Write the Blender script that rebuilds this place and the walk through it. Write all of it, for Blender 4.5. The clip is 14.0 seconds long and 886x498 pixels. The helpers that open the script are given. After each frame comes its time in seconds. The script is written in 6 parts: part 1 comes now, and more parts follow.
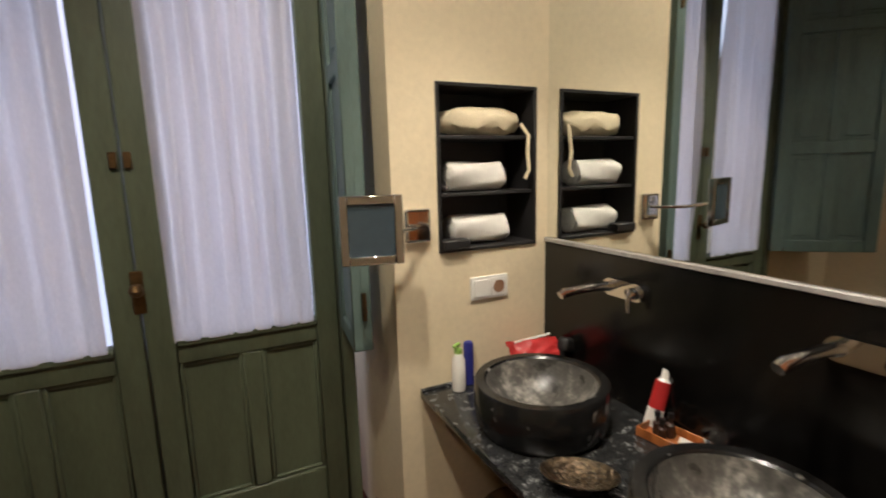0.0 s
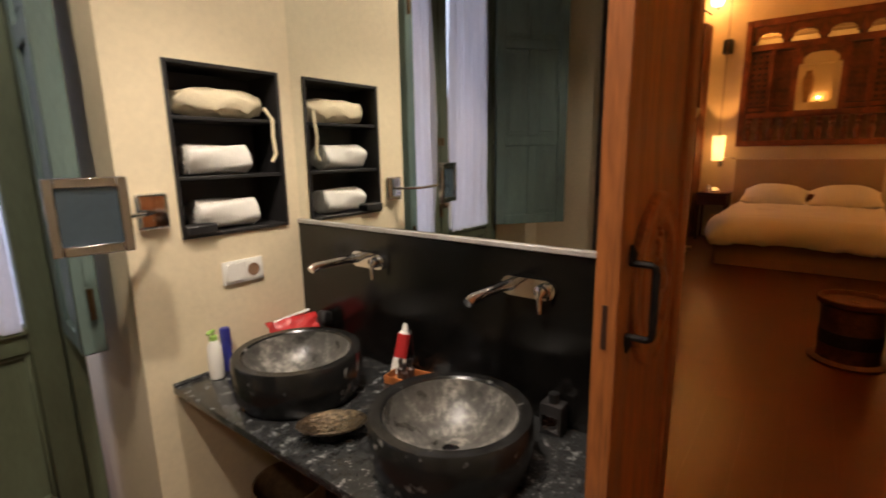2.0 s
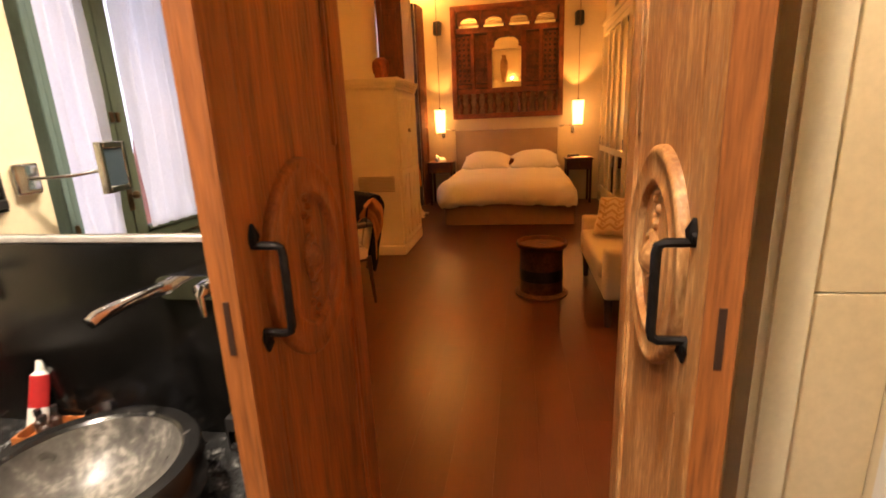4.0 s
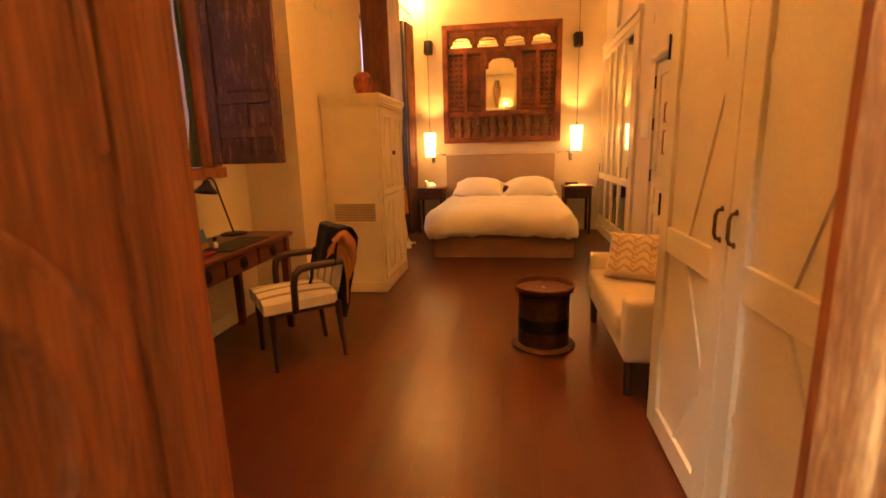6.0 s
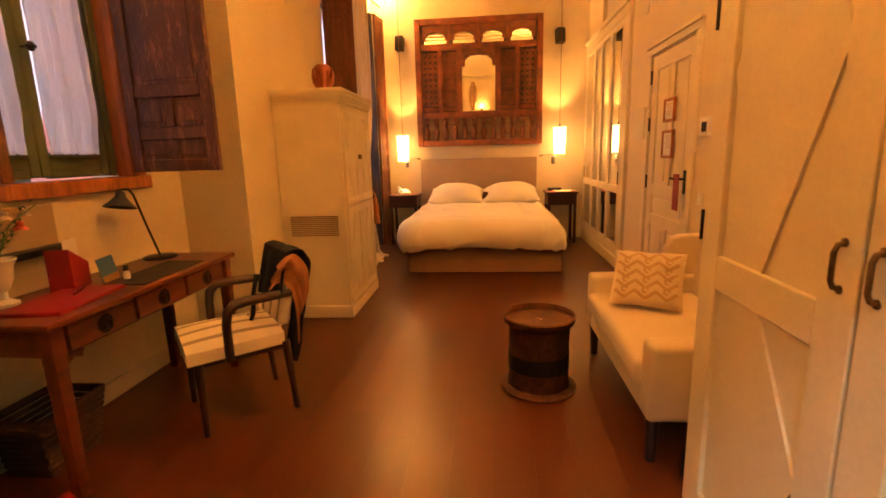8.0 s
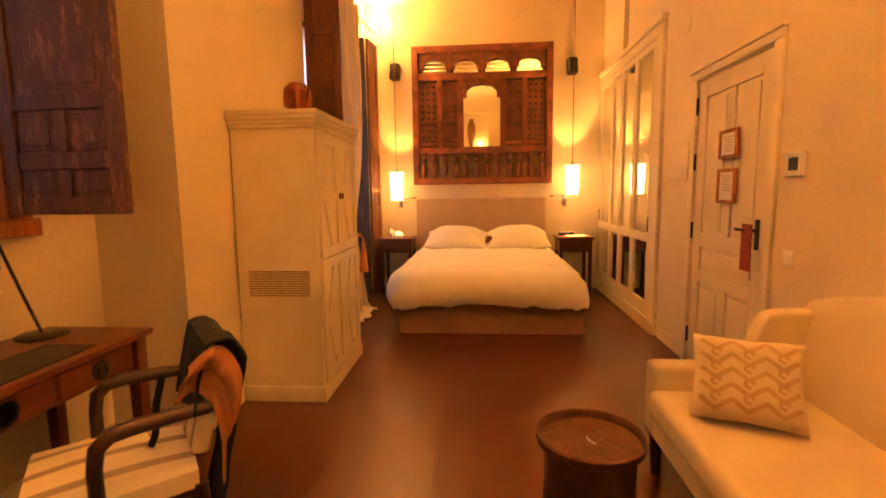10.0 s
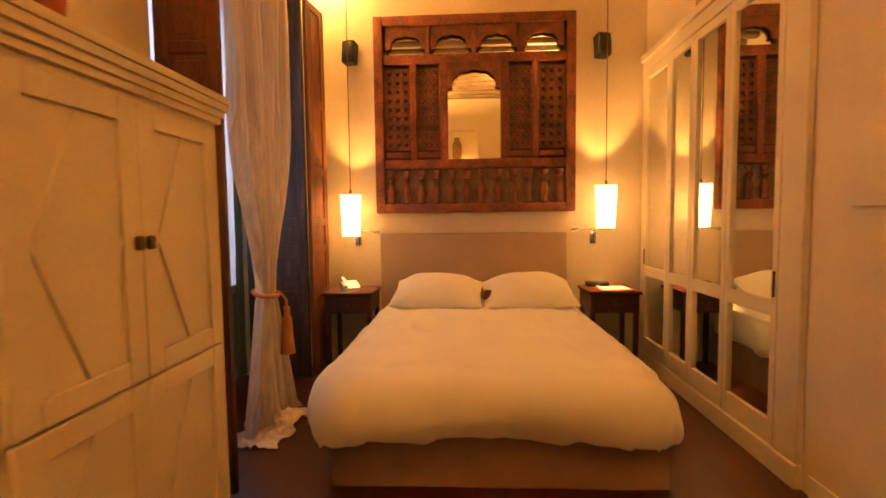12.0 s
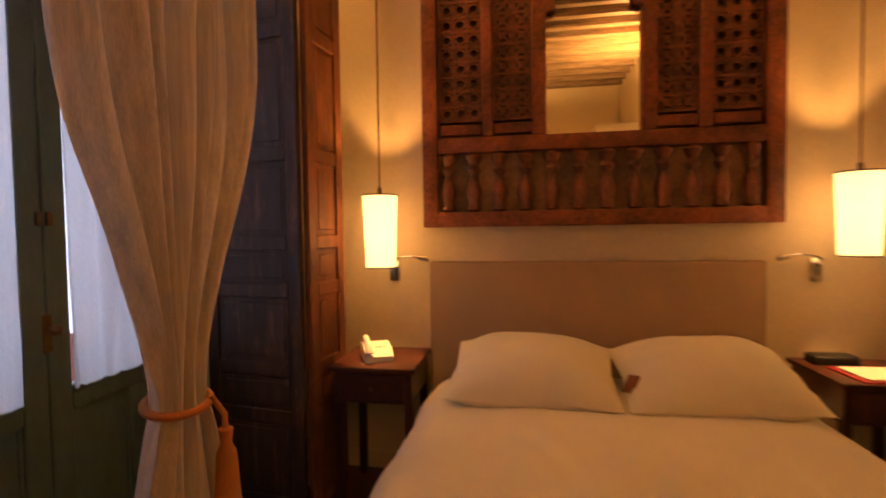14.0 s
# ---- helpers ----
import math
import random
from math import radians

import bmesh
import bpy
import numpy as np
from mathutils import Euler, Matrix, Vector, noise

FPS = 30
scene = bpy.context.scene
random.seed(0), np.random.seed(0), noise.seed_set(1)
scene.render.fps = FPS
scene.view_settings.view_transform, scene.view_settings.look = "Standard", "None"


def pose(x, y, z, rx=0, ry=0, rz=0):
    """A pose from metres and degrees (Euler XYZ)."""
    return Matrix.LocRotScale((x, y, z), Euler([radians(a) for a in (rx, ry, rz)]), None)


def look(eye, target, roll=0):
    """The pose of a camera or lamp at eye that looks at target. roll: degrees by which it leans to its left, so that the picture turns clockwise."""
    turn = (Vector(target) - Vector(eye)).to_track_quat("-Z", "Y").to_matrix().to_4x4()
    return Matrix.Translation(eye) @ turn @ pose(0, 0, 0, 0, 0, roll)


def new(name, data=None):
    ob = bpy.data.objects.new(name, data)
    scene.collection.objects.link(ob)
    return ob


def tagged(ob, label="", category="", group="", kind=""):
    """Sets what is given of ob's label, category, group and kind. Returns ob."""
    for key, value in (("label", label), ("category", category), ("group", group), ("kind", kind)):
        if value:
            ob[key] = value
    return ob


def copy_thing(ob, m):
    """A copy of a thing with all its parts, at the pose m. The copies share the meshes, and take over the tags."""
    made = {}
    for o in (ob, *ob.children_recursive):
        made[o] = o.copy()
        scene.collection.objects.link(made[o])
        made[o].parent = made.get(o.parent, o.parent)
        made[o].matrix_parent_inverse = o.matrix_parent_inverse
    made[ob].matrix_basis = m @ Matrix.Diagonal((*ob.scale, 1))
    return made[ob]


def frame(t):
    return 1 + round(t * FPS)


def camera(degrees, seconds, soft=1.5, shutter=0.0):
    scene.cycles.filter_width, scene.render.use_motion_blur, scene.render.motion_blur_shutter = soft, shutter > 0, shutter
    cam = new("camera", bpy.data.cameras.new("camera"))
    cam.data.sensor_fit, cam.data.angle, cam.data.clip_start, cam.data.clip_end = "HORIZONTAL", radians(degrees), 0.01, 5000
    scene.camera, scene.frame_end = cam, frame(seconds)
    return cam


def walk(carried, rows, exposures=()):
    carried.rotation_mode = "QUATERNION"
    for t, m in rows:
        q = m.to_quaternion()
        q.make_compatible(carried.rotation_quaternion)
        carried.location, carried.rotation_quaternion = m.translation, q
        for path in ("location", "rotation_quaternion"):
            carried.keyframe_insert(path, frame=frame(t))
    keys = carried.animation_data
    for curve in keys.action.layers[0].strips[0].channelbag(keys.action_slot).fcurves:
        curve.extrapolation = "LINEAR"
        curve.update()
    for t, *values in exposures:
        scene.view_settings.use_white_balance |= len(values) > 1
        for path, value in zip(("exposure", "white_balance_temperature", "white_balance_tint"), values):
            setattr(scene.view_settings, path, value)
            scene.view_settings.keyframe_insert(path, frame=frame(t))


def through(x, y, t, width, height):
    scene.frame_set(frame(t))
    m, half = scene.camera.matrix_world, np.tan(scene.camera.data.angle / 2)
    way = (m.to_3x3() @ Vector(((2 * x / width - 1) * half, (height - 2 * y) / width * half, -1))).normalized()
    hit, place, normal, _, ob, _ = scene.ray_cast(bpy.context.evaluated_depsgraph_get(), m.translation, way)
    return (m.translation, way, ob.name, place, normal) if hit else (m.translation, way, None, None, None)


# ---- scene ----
cam = camera(85.5, 14.0, 1.7, 0.4)
PATH = [
    (0, (0.716, 0.108, 1.443), (1.588, 1.876, 1.108), -1.5),
    (0.5, (0.688, 0.059, 1.436), (1.804, 1.679, 1.077), -1.7),
    (1, (0.694, 0.023, 1.43), (1.896, 1.576, 1.048), -1.6),
    (1.5, (0.693, -0.004, 1.449), (2.051, 1.404, 1.033), -1.0),
    (2, (0.713, -0.053, 1.419), (2.267, 1.144, 1.027), -0.9),
    (2.5, (0.731, -0.095, 1.412), (2.463, 0.812, 0.993), -0.8),
    (3, (0.756, -0.146, 1.399), (2.584, 0.461, 0.86), -1.3),
    (3.5, (0.805, -0.19, 1.394), (2.686, 0.201, 0.84), -1.7),
    (3.6, (0.827, -0.197, 1.391), (2.724, 0.154, 0.862), -1.7),
    (4, (0.936, -0.196, 1.385), (2.845, 0.126, 0.881), -2.5),
    (4.2, (1.002, -0.188, 1.382), (2.924, 0.104, 0.91), -2.5),
    (6.5, (1.705, -0.117, 1.347), (3.645, 0.164, 0.952), -1.4),
    (7, (1.857, -0.084, 1.348), (3.803, 0.148, 0.952), -2.1),
    (7.5, (1.981, -0.077, 1.346), (3.931, 0.121, 0.944), -1.9),
    (9.8, (2.923, 0.009, 1.358), (4.895, 0.166, 1.06), -0.1),
    (10, (3.008, 0.049, 1.36), (4.987, 0.211, 1.12), -0.8),
    (10.5, (3.356, 0.092, 1.377), (5.342, 0.215, 1.175), -0.3),
    (11, (3.926, 0.109, 1.391), (5.916, 0.193, 1.215), -1.1),
    (11.5, (4.475, 0.108, 1.389), (6.463, 0.235, 1.216), -0.4),
    (12, (5.054, 0.126, 1.395), (7.047, 0.224, 1.267), -0.7),
    (12.5, (5.493, 0.121, 1.41), (7.485, 0.271, 1.3), -0.1),
    (13, (6.013, 0.155, 1.421), (8.002, 0.316, 1.286), 0.3),
    (13.3, (6.288, 0.161, 1.397), (8.276, 0.296, 1.225), 0.0),
    (13.5, (6.484, 0.211, 1.419), (8.473, 0.338, 1.264), -0.1),
    (14, (6.912, 0.428, 1.424), (8.885, 0.752, 1.352), -0.8),
]
EXPOSURES = [(0, -0.85, 6250, 11), (1.5, -0.78, 6500, 12), (2.0, -0.75, 6500, 15), (2.5, -0.55, 6700, 15), (3, -0.15, 6900, 16), (3.5, 0.25, 7050, 17), (4, 0.42, 7100, 17), (6.5, 0.96, 6600, 10), (7.5, 1.0, 6700, 10), (10, 1.08, 6850, 12), (10.5, 1.1, 6850, 11), (11, 0.95, 6750, 10), (11.5, 0.66, 6550, 8), (12, 0.6, 6250, 4), (12.5, 0.24, 5900, 4), (13, 0.0, 5800, 4), (13.5, -0.22, 6100, 8), (14, -0.4, 6250, 11)]
walk(cam, [(t, look(eye, target, roll)) for t, eye, target, roll in PATH], EXPOSURES)

# ---- light ----
world = bpy.data.worlds.new("world")
scene.world = world
world.use_nodes = True
wn = world.node_tree.nodes
sky = wn.new("ShaderNodeTexSky")
sky.sky_type = "NISHITA"
sky.sun_disc = False
sky.sun_elevation = radians(28)
sky.sun_rotation = radians(190)
wn["Background"].inputs[1].default_value = 0.06
world.node_tree.links.new(sky.outputs[0], wn["Background"].inputs[0])

WARM = (1.0, 0.45, 0.112)
BATH = (1.0, 0.885, 0.73)
DAY = (0.66, 0.76, 1.0)


def lamp(kind, name, m, watts, color, size=0.1, size_y=0.0, spot=120):
    data = bpy.data.lights.new(name, kind)
    data.energy, data.color = watts, color
    if kind == "AREA":
        data.shape = "RECTANGLE" if size_y else "DISK"
        data.size = size
        if size_y:
            data.size_y = size_y
    else:
        data.shadow_soft_size = size
    if kind == "SPOT":
        data.spot_size, data.spot_blend = radians(spot), 0.6
    ob = new(name, data)
    ob.matrix_world = m
    return ob


lamp("SUN", "sun", look((0, -20, 12), (0, 0, 0)), 2.0, (1.0, 0.95, 0.88), 0.5).data.angle = radians(0.5)
# sky light that comes in by the three windows of the street side
lamp("AREA", "sky_light_bath", look((0.52, 2.30, 1.7), (0.52, 0, 1.4)), 23, DAY, 1.3, 2.0)
lamp("AREA", "sky_light_desk", look((4.4, 2.5, 1.95), (4.4, 0, 1.6)), 2.6, DAY, 0.9, 1.2)
lamp("AREA", "sky_light_balcony", look((8.3, 2.45, 2.0), (8.3, 0, 1.4)), 29, DAY, 1.5, 2.2)
# recessed spots in the bathroom ceiling
lamp("SPOT", "bath_spot_light", look((0.55, 0.50, 2.86), (1.45, 1.30, 0.55)), 170, BATH, 0.05, spot=100)
lamp("SPOT", "bath_spot_light", look((1.25, 0.80, 2.86), (1.52, 0.95, 0.70)), 205, BATH, 0.05, spot=66)
lamp("SPOT", "bath_spot_light", look((0.95, 0.0, 2.86), (1.72, -0.80, 1.25)), 170, BATH, 0.05, spot=54)
lamp("SPOT", "bath_spot_light", look((-0.15, 0.35, 2.86), (-0.35, 0.35, 0)), 65, BATH, 0.05, spot=120)
# bulbs inside the bedroom lamps; the last two uplights are added fill
for y, z in ((1.185, 1.46), (-1.125, 1.51)):
    lamp("POINT", "pendant_bulb", pose(9.43, y, z), 66, WARM, 0.02)
lamp("POINT", "tripod_bulb", pose(2.62, 1.01, 1.72), 12, WARM, 0.06)
lamp("POINT", "niche_bulb", pose(1.97, 0.08, 2.72), 5, WARM, 0.03)
lamp("SPOT", "uplight_and_fill_bulb", look((9.42, 1.40, 3.76), (8.4, 0.9, 9)), 330, WARM, 0.08, spot=165)
lamp("POINT", "uplight_spill", pose(9.42, 1.40, 3.62), 20, WARM, 0.05)
# Two unseen uplights, added to brighten the room by way of the ceiling.
lamp("SPOT", "uplight_and_fill_bulb", look((4.8, -1.38, 3.76), (4.6, -0.3, 9)), 740, WARM, 0.08, spot=165)
lamp("SPOT", "uplight_and_fill_bulb", look((3.3, 1.5, 3.76), (3.8, 0.4, 9)), 310, WARM, 0.08, spot=165)


# ---- materials ----
def mat(name, color, rough=0.5, metal=0.0, vary=0.12, scale=6.0, grain=60.0, bump=0.15, stretch=(1, 1, 1),
        dark=None, coat=0.0, per_object=0.0, sheen=0.0, second=None, second_at=0.55, rvar=0.1):
    m = bpy.data.materials.new(name)
    m.use_nodes = True
    n, l = m.node_tree.nodes, m.node_tree.links
    b = n["Principled BSDF"]
    b.inputs["Roughness"].default_value = rough
    b.inputs["Metallic"].default_value = metal
    b.inputs["Coat Weight"].default_value = coat
    b.inputs["Sheen Weight"].default_value = sheen
    tc = n.new("ShaderNodeTexCoord")
    mp = n.new("ShaderNodeMapping")
    mp.inputs["Scale"].default_value = stretch
    l.new(tc.outputs["Object"], mp.inputs["Vector"])
    big = n.new("ShaderNodeTexNoise")
    big.inputs["Scale"].default_value = scale
    big.inputs["Detail"].default_value = 6
    fine = n.new("ShaderNodeTexNoise")
    fine.inputs["Scale"].default_value = grain
    fine.inputs["Detail"].default_value = 4
    for q in (big, fine):
        l.new(mp.outputs[0], q.inputs["Vector"])
    dk = dark or tuple(c * (1 - 2.2 * vary) for c in color)
    lt = tuple(min(1, c * (1 + vary)) for c in color)
    ramp = n.new("ShaderNodeValToRGB")
    ramp.color_ramp.elements[0].color = (*[max(0, c) for c in dk], 1)
    ramp.color_ramp.elements[0].position = 0.30
    ramp.color_ramp.elements[1].color = (*lt, 1)
    ramp.color_ramp.elements[1].position = 0.68
    if second:
        e = ramp.color_ramp.elements.new(second_at)
        e.color = (*second, 1)
    mixn = n.new("ShaderNodeMix")
    mixn.inputs[0].default_value = 0.4
    l.new(big.outputs[0], mixn.inputs[2])
    l.new(fine.outputs[0], mixn.inputs[3])
    value = mixn.outputs[0]
    if per_object:
        info = n.new("ShaderNodeObjectInfo")
        ma = n.new("ShaderNodeMath")
        ma.operation = "MULTIPLY_ADD"
        ma.inputs[1].default_value = per_object
        ma.inputs[2].default_value = -per_object / 2
        l.new(info.outputs["Random"], ma.inputs[0])
        ad = n.new("ShaderNodeMath")
        l.new(value, ad.inputs[0])
        l.new(ma.outputs[0], ad.inputs[1])
        value = ad.outputs[0]
    l.new(value, ramp.inputs[0])
    l.new(ramp.outputs[0], b.inputs["Base Color"])
    rr = n.new("ShaderNodeMapRange")
    rr.inputs["To Min"].default_value = max(0.02, rough - rvar)
    rr.inputs["To Max"].default_value = min(1, rough + rvar)
    l.new(big.outputs[0], rr.inputs["Value"])
    l.new(rr.outputs[0], b.inputs["Roughness"])
    if bump:
        bp = n.new("ShaderNodeBump")
        bp.inputs["Strength"].default_value = bump
        bp.inputs["Distance"].default_value = 0.004
        l.new(fine.outputs[0], bp.inputs["Height"])
        l.new(bp.outputs[0], b.inputs["Normal"])
    return m


def glow(name, color, strength, inner=None):
    m = mat(name, inner or color, 0.7, vary=0.03, bump=0.05)
    b = m.node_tree.nodes["Principled BSDF"]
    b.inputs["Emission Color"].default_value = (*color, 1)
    b.inputs["Emission Strength"].default_value = strength
    return m


def cloth(name, color, through=0.5, vary=0.08, grain=300, stretch=(1, 1, 1)):
    m = mat(name, color, 0.9, vary=vary, scale=5, grain=grain, bump=0.12, stretch=stretch)
    n, l = m.node_tree.nodes, m.node_tree.links
    tr = n.new("ShaderNodeBsdfTranslucent")
    l.new(n["Color Ramp"].outputs[0], tr.inputs[0])
    mx = n.new("ShaderNodeMixShader")
    mx.inputs[0].default_value = through
    l.new(n["Principled BSDF"].outputs[0], mx.inputs[1])
    l.new(tr.outputs[0], mx.inputs[2])
    l.new(mx.outputs[0], n["Material Output"].inputs[0])
    return m


def striped(name, a, b, width, axis=0, duty=0.4):
    """Two woven colours in stripes of that period along one axis."""
    m = mat(name, a, 0.9, vary=0.08, grain=300)
    n, l = m.node_tree.nodes, m.node_tree.links
    sep = n.new("ShaderNodeSeparateXYZ")
    l.new(n["Texture Coordinate"].outputs["Object"], sep.inputs[0])
    md = n.new("ShaderNodeMath")
    md.operation = "PINGPONG"
    md.inputs[1].default_value = width
    l.new(sep.outputs[axis], md.inputs[0])
    lt = n.new("ShaderNodeMath")
    lt.operation = "LESS_THAN"
    lt.inputs[1].default_value = width * duty
    l.new(md.outputs[0], lt.inputs[0])
    mx = n.new("ShaderNodeMix")
    mx.data_type = "RGBA"
    mx.inputs[7].default_value = (*b, 1)
    l.new(lt.outputs[0], mx.inputs[0])
    l.new(n["Color Ramp"].outputs[0], mx.inputs[6])
    l.new(mx.outputs[2], n["Principled BSDF"].inputs["Base Color"])
    return m


def glass(name):
    m = bpy.data.materials.new(name)
    m.use_nodes = True
    b = m.node_tree.nodes["Principled BSDF"]
    b.inputs["Transmission Weight"].default_value = 1
    b.inputs["Roughness"].default_value = 0.02
    b.inputs["IOR"].default_value = 1.45
    return m


M_WALL = mat("cream_plaster", (0.74, 0.63, 0.43), 0.75, vary=0.05, scale=1.6, grain=45, bump=0.22)
M_CEIL = mat("white_ceiling", (0.78, 0.74, 0.66), 0.8, vary=0.05)
M_BEAM = mat("limewashed_beam_wood", (0.30, 0.20, 0.11), 0.6, vary=0.3, stretch=(6, 0.6, 6), bump=0.4)
M_TILE = mat("cream_limestone_tile", (0.66, 0.53, 0.33), 0.45, vary=0.07, scale=3, bump=0.05)
M_FLOOR = mat("brown_oak_floor", (0.086, 0.0195, 0.0060), 0.33, vary=0.13, scale=2.0, grain=30, bump=0.02, rvar=0.02, stretch=(0.35, 5, 5), per_object=0.22)
M_GREEN = mat("olive_green_paint", (0.092, 0.110, 0.066), 0.5, vary=0.14, scale=5, grain=50, stretch=(3, 3, 0.6))
M_TEAL = mat("grey_green_paint", (0.12, 0.175, 0.155), 0.5, vary=0.14, scale=5, grain=50, stretch=(3, 3, 0.6))
M_OLD = mat("old_brown_wood", (0.20, 0.066, 0.022), 0.6, vary=0.34, scale=5, grain=40, bump=0.6, stretch=(5, 5, 0.7))
# Old red wood, darkened to hold the shade on the leaf beside the armoire.
M_OLDR = mat("old_red_wood_shaded", (0.125, 0.034, 0.012), 0.6, vary=0.34, scale=5, grain=40, bump=0.6, stretch=(5, 5, 0.7))
M_OLDB = mat("worn_blue_grey_wood", (0.125, 0.066, 0.036), 0.55, vary=0.45, scale=6, grain=36, bump=0.8, stretch=(5, 5, 0.6), dark=(0.022, 0.012, 0.008), second=(0.064, 0.031, 0.017), second_at=0.56)
M_OLDP = mat("worn_brown_wood_with_old_paint", (0.22, 0.105, 0.058), 0.6, vary=0.3, scale=6, grain=30, bump=0.9, stretch=(4, 4, 0.9), dark=(0.055, 0.022, 0.014), second=(0.10, 0.042, 0.026), second_at=0.53)
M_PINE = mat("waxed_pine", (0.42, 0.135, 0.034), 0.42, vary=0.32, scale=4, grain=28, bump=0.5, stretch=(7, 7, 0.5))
# Worn pine, coloured paler to hold the bright light on the right leaf.
M_PINEW = mat("worn_pine_in_light", (0.62, 0.38, 0.165), 0.40, vary=0.30, scale=4, grain=28, bump=0.6, stretch=(6, 6, 1.2), dark=(0.20, 0.072, 0.02), second=(0.42, 0.20, 0.068), second_at=0.5)
M_CARVE = mat("carved_walnut", (0.215, 0.066, 0.024), 0.55, vary=0.40, scale=7, grain=70, bump=0.7)
M_FRAMEW = mat("worn_walnut", (0.25, 0.070, 0.024), 0.55, vary=0.38, scale=6, grain=45, bump=0.6)
M_PANELW = mat("faded_grey_brown_wood", (0.27, 0.16, 0.09), 0.65, vary=0.25, scale=8, grain=50, bump=0.4)
M_DARKW = mat("dark_red_wood", (0.066, 0.017, 0.010), 0.40, vary=0.28, scale=4, grain=40, bump=0.2, stretch=(1, 5, 5))
M_DESK = mat("chestnut_desk_wood", (0.15, 0.034, 0.011), 0.34, vary=0.28, scale=4, grain=40, bump=0.25, stretch=(1, 6, 6))
M_REDWOOD = mat("red_stained_wood", (0.13, 0.022, 0.012), 0.4, vary=0.2, scale=4, grain=40, bump=0.2, stretch=(5, 5, 1))
M_BLACKW = mat("dark_brown_wood", (0.045, 0.020, 0.013), 0.38, vary=0.25)
M_CREAM = mat("cream_paint", (0.72, 0.63, 0.44), 0.42, vary=0.05, scale=4, grain=80, bump=0.1)
M_GROOVE = mat("brown_scumble", (0.27, 0.195, 0.115), 0.6, vary=0.1)
M_SHEET = mat("white_cotton", (0.88, 0.83, 0.66), 0.85, vary=0.03, scale=2.5, grain=240, bump=0.12, sheen=0.2)
M_SKIRT = mat("taupe_linen", (0.27, 0.155, 0.090), 0.9, vary=0.08, scale=6, grain=320, bump=0.25)
M_HEAD = mat("sand_linen", (0.42, 0.30, 0.19), 0.9, vary=0.05, scale=5, grain=340, bump=0.25)
M_SOFA = mat("oat_upholstery", (0.62, 0.50, 0.33), 0.9, vary=0.05, scale=5, grain=300, bump=0.3, sheen=0.2)
M_TAN = mat("tan_ikat", (0.48, 0.33, 0.18), 0.9, vary=0.10, grain=220, bump=0.2)
M_SHEER = cloth("white_voile", (0.86, 0.81, 0.82), 0.62, stretch=(1, 1, 0.2))
M_DRAPE = cloth("beige_linen_drape", (0.88, 0.75, 0.56), 0.16, vary=0.15, grain=40, stretch=(7, 7, 0.12))
M_ROPE = mat("ochre_cord", (0.58, 0.22, 0.055), 0.8, vary=0.2, grain=200, bump=0.5)
M_SHADE = cloth("cream_fabric_shade", (0.88, 0.80, 0.66), 0.70, vary=0.03, grain=200)
M_SHADE.node_tree.nodes["Principled BSDF"].inputs["Emission Color"].default_value = (1.0, 0.74, 0.38, 1)
M_SHADE.node_tree.nodes["Principled BSDF"].inputs["Emission Strength"].default_value = 3.0
M_SHADEB = cloth("linen_shade", (0.82, 0.78, 0.68), 0.5, vary=0.03, grain=200)
M_BULB = glow("lamp_glass_lit", (1.0, 0.80, 0.45), 9.0)
M_DIFFUSER = glow("lit_lamp_diffuser", (1.0, 0.82, 0.52), 1.3)
M_URN = mat("brown_glazed_clay", (0.36, 0.20, 0.085), 0.45, vary=0.25, scale=7, bump=0.2)
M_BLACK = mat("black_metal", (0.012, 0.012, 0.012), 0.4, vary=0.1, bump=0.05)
M_PLASTIC = mat("black_plastic", (0.014, 0.013, 0.013), 0.5, vary=0.08, bump=0.08)
M_IRON = mat("dark_iron", (0.035, 0.030, 0.028), 0.5, 0.8, vary=0.3, bump=0.4)
M_BRASS = mat("aged_brass", (0.18, 0.11, 0.05), 0.4, 0.9, vary=0.25, bump=0.15)
M_COPPER = mat("rusty_brown_metal", (0.11, 0.042, 0.020), 0.52, 0.55, vary=0.35, scale=9, grain=50, bump=0.5)
M_CHROME = mat("polished_chrome", (0.82, 0.80, 0.78), 0.07, 1.0, vary=0.02, bump=0.0)
M_MIRROR = mat("mirror_silver", (0.86, 0.88, 0.86), 0.012, 1.0, vary=0.0, bump=0.0)
M_MIRROR.node_tree.nodes["Map Range"].inputs["To Min"].default_value = 0.004
M_MIRROR.node_tree.nodes["Map Range"].inputs["To Max"].default_value = 0.012
M_GLASS = glass("window_glass")
M_GRANITE = mat("black_granite", (0.20, 0.205, 0.20), 0.20, vary=0.35, scale=34, grain=130, bump=0.05, dark=(0.010, 0.010, 0.011), second=(0.030, 0.031, 0.031), second_at=0.56)
M_MARBLE = mat("dark_veined_marble", (0.26, 0.25, 0.23), 0.22, vary=0.0, scale=16, grain=40, bump=0.08, dark=(0.006, 0.006, 0.006), second=(0.014, 0.0135, 0.013), second_at=0.58)
M_MARBLEW = mat("grey_worn_marble", (0.34, 0.32, 0.28), 0.30, vary=0.0, scale=14, grain=60, bump=0.15, dark=(0.012, 0.012, 0.011), second=(0.10, 0.095, 0.085), second_at=0.52)
M_LEDGE = mat("grey_stone_edge", (0.36, 0.34, 0.31), 0.35, vary=0.15, scale=12)
M_SLATE = mat("black_slate", (0.005, 0.0045, 0.004), 0.20, vary=0.3, scale=6, grain=40, bump=0.06)
M_TOWEL = mat("white_terry_towel", (0.78, 0.75, 0.68), 0.95, vary=0.06, scale=20, grain=420, bump=0.9)
